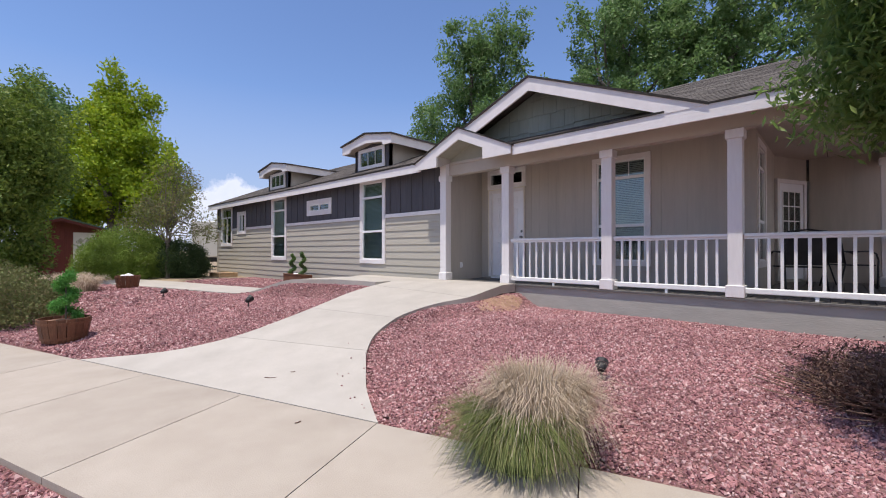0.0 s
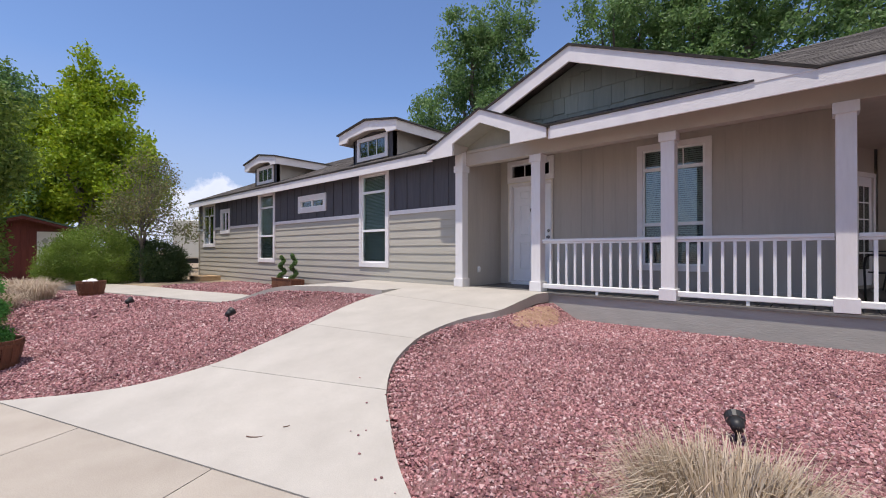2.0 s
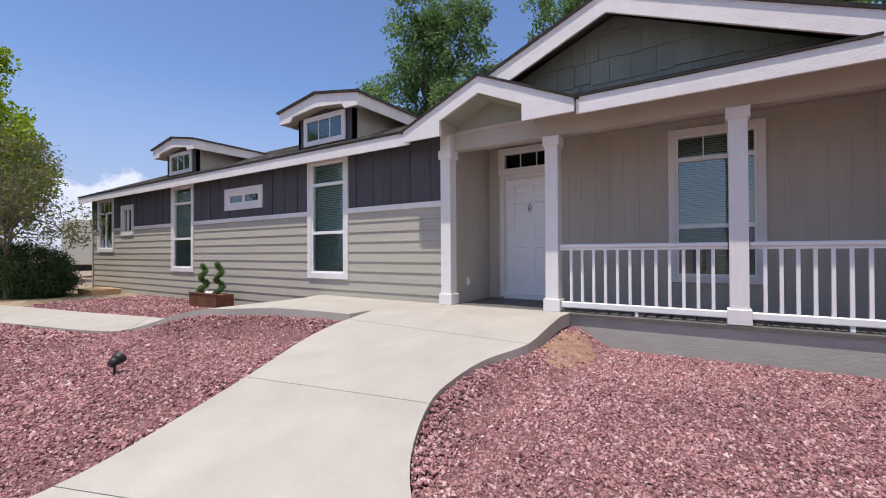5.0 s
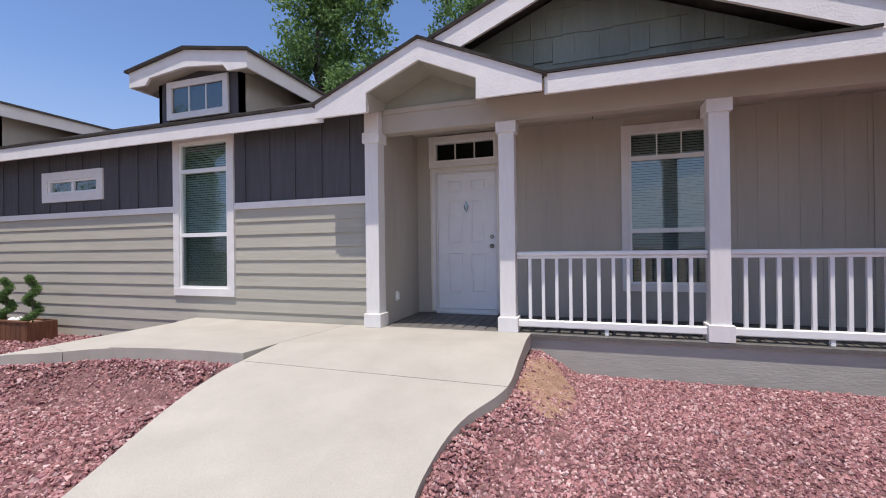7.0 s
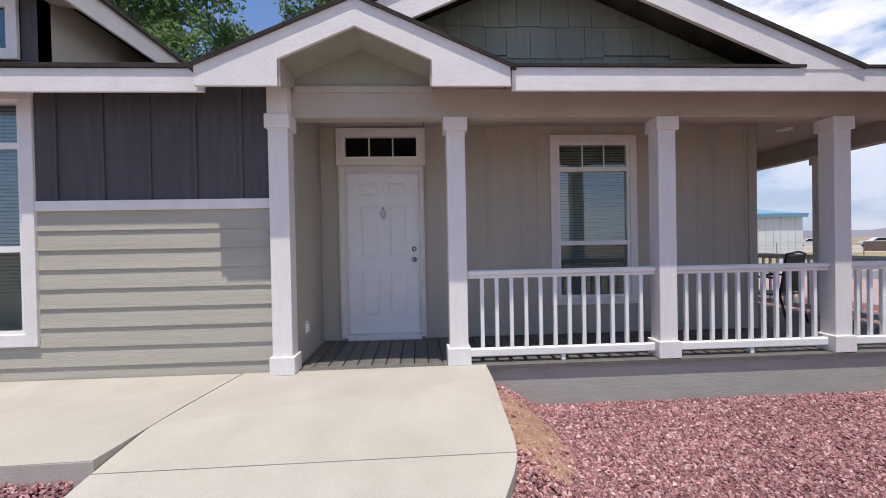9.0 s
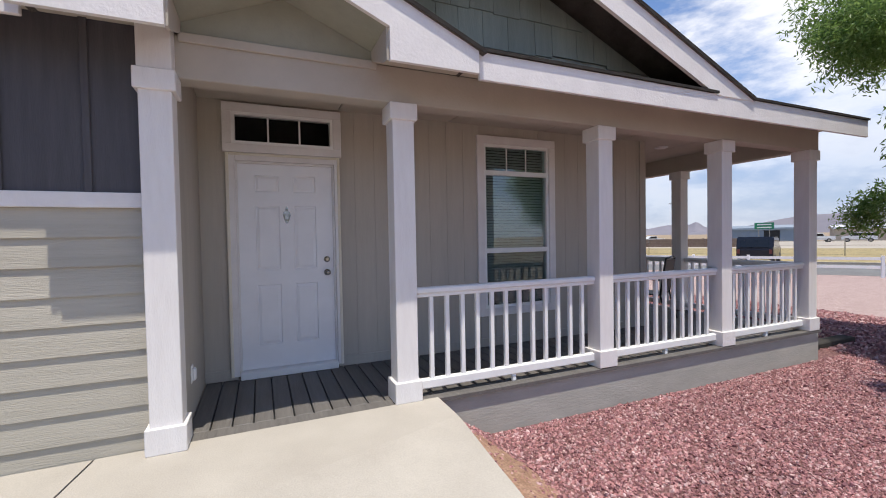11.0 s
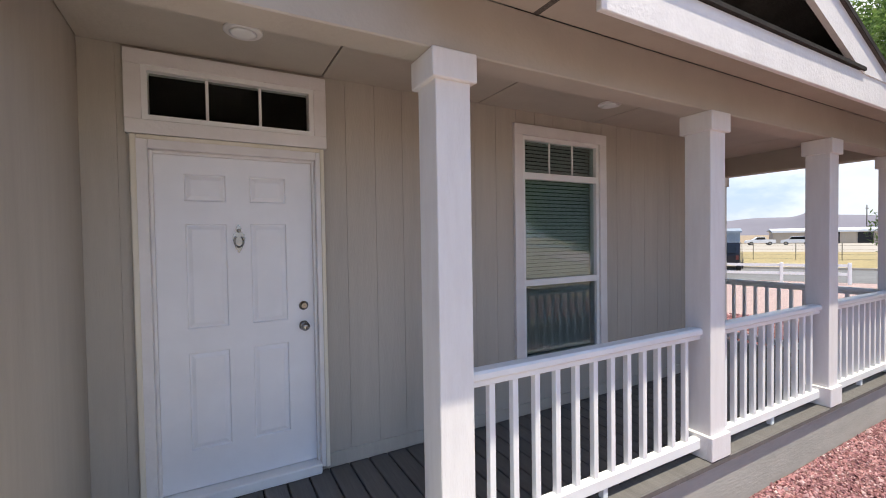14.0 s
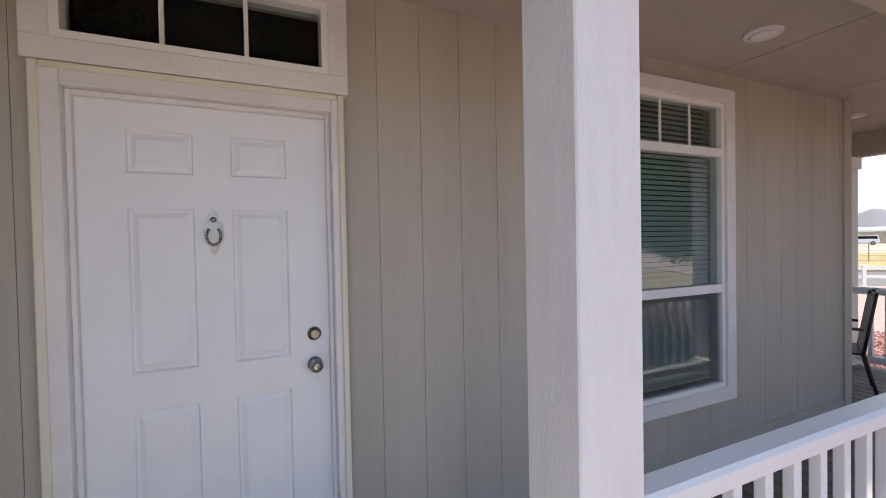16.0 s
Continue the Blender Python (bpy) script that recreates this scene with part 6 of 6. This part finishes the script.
# ---- gravel, soil and litter ----
def stones(name, x0, x1, y0, y1, density, size, seed, keep, label):
    r = np.random.RandomState(seed)
    n = int((x1 - x0) * (y1 - y0) * density)
    x, y = r.uniform(x0, x1, n), r.uniform(y0, y1, n)
    ok = keep(x, y)
    x, y = x[ok], y[ok]
    d, _ = near_paving(x, y)
    inside = in_paving(x, y)
    x, y = x[~inside], y[~inside]
    z = ground_z(x, y)
    n = len(x)
    base = np.array([(1, 0, 0), (0.1, 1, 0), (-1, 0.1, 0), (0, -1, 0), (0.1, 0.1, 0.8), (0, 0, -0.6)])
    s = size * r.uniform(0.5, 1.35, (n, 1)) * np.where(r.uniform(size=(n, 1)) > 0.93, 1.5, 1)
    v = base[None] * r.uniform(0.6, 1.2, (n, 6, 1)) * s[:, None]
    q = r.normal(size=(n, 4))
    q /= np.linalg.norm(q, axis=1)[:, None]
    w, a, b, c = q.T
    R = np.stack([1 - 2 * (b * b + c * c), 2 * (a * b - c * w), 2 * (a * c + b * w), 2 * (a * b + c * w), 1 - 2 * (a * a + c * c), 2 * (b * c - a * w), 2 * (a * c - b * w), 2 * (b * c + a * w), 1 - 2 * (a * a + b * b)], 1).reshape(n, 3, 3)
    v = np.einsum("nij,nkj->nki", R, v)
    v += np.stack([x, y, z + s[:, 0] * 0.28], 1)[:, None]
    i = np.arange(n)[:, None] * 6
    f = np.vstack([i + t for t in ([0, 1, 4], [1, 2, 4], [2, 3, 4], [3, 0, 4], [1, 0, 5], [2, 1, 5], [3, 2, 5], [0, 3, 5])])
    ob = raw(name, v.reshape(-1, 3), f, STONE)
    return tagged(ob, label, "gravel", "", "stuff")


def bare(x, y):
    """Orange soil shows where the gravel has run off beside the landing."""
    d = np.hypot((x + 4.5) * 1.6, (y - 6.35) * 0.6) + 0.12 * np.sin(x * 9) * np.sin(y * 7)
    return np.random.RandomState(3).uniform(size=len(x)) < step01(0.15, 0.55, d) + 0.22


bed = lambda x, y: (rise(x, y) > 0.03) & (y < 7.16)
stones("gravel_bed", -5.4, 1.4, 1.9, 7.17, 3500, 0.0152, 1, lambda x, y: bed(x, y) & bare(x, y), "crushed red and mauve lava gravel in front of the porch")
stones("gravel_bed", -10.5, -6.2, 0.0, 7.15, 2200, 0.0172, 2, bed, "crushed red and mauve lava gravel beside the walkway")
stones("gravel_bed", -17.0, -10.5, -1.0, 7.15, 420, 0.028, 3, bed, "crushed red gravel further along the garden bed")
stones("gravel_bed", 1.4, 7.0, 3.0, 12.0, 420, 0.028, 4, lambda x, y: rise(x, y) > 0.03, "crushed red gravel east of the porch")
stones("gravel_verge", -6.5, -2.2, -1.4, 0.9, 2600, 0.017, 5, lambda x, y: rise(x, y) < -1.68, "pinkish grey gravel verge outside the sidewalk")
bm = B()
r = random.Random(9)
for k in range(12):
    s = r.uniform(0.02, 3.0)
    x, y = RIGHT_EDGE[0][0] - 0.5 * s + r.uniform(-0.55, 0.0), RIGHT_EDGE[0][1] + 0.42 * s + r.uniform(-0.3, 0.1)
    if not in_paving(np.array([x]), np.array([y]))[0]:
        continue
    z = float(path_z(x, y))
    bmesh.ops.create_icosphere(bm, subdivisions=1, radius=r.uniform(0.007, 0.013), matrix=Matrix.Translation((x, y, z + 0.006)) @ Matrix.Diagonal((1, 0.8, 0.6, 1)))
solid("stray_gravel", bm, STONE, "a few stray stones lying on the walkway edge", "gravel", "stuff")
soil = thing("bare_soil", (-4.4, 6.3, 0.5), "patch of bare orange soil beside the landing", "soil", kind="structure")
vs, fs = [], []
n = 14
for i in range(n):
    for j in range(n):
        vs.append((-4.72 + 0.95 * i / (n - 1), 5.35 + 1.63 * j / (n - 1)))
va = np.array(vs)
zz = ground_z(va[:, 0], va[:, 1])
dp, zp = near_paving(va[:, 0], va[:, 1])
edge = np.hypot((va[:, 0] + 4.5) * 1.6, (va[:, 1] - 6.35) * 0.6)
zz = zz + 0.012 - 0.07 * step01(0.35, 0.6, edge) - 0.1 * in_paving(va[:, 0], va[:, 1])
raw("soil_patch", np.column_stack([va, zz]), [(i * n + j, (i + 1) * n + j, (i + 1) * n + j + 1, i * n + j + 1) for i in range(n - 1) for j in range(n - 1)], DIRT, soil, soil.location)
# twigs and leaves on the concrete
for k, (x, y, a, l) in enumerate(((-4.62, 2.06, 0.4, 0.16), (-4.5, 2.3, 0.9, 0.05), (-3.35, 1.75, 1.3, 0.06))):
    bm = B()
    z = float(path_z(x, y)) + 0.006
    p = Vector((x, y, z))
    for j in range(4):
        q = p + Vector((math.cos(a), math.sin(a), 0)) * l / 4
        tube(bm, p, q, 0.005, 0.004, 5)
        p, a = q, a + 0.25
    solid("fallen_twig", bm, TWIG, "small dark twig lying on the concrete", "twig", "stuff")
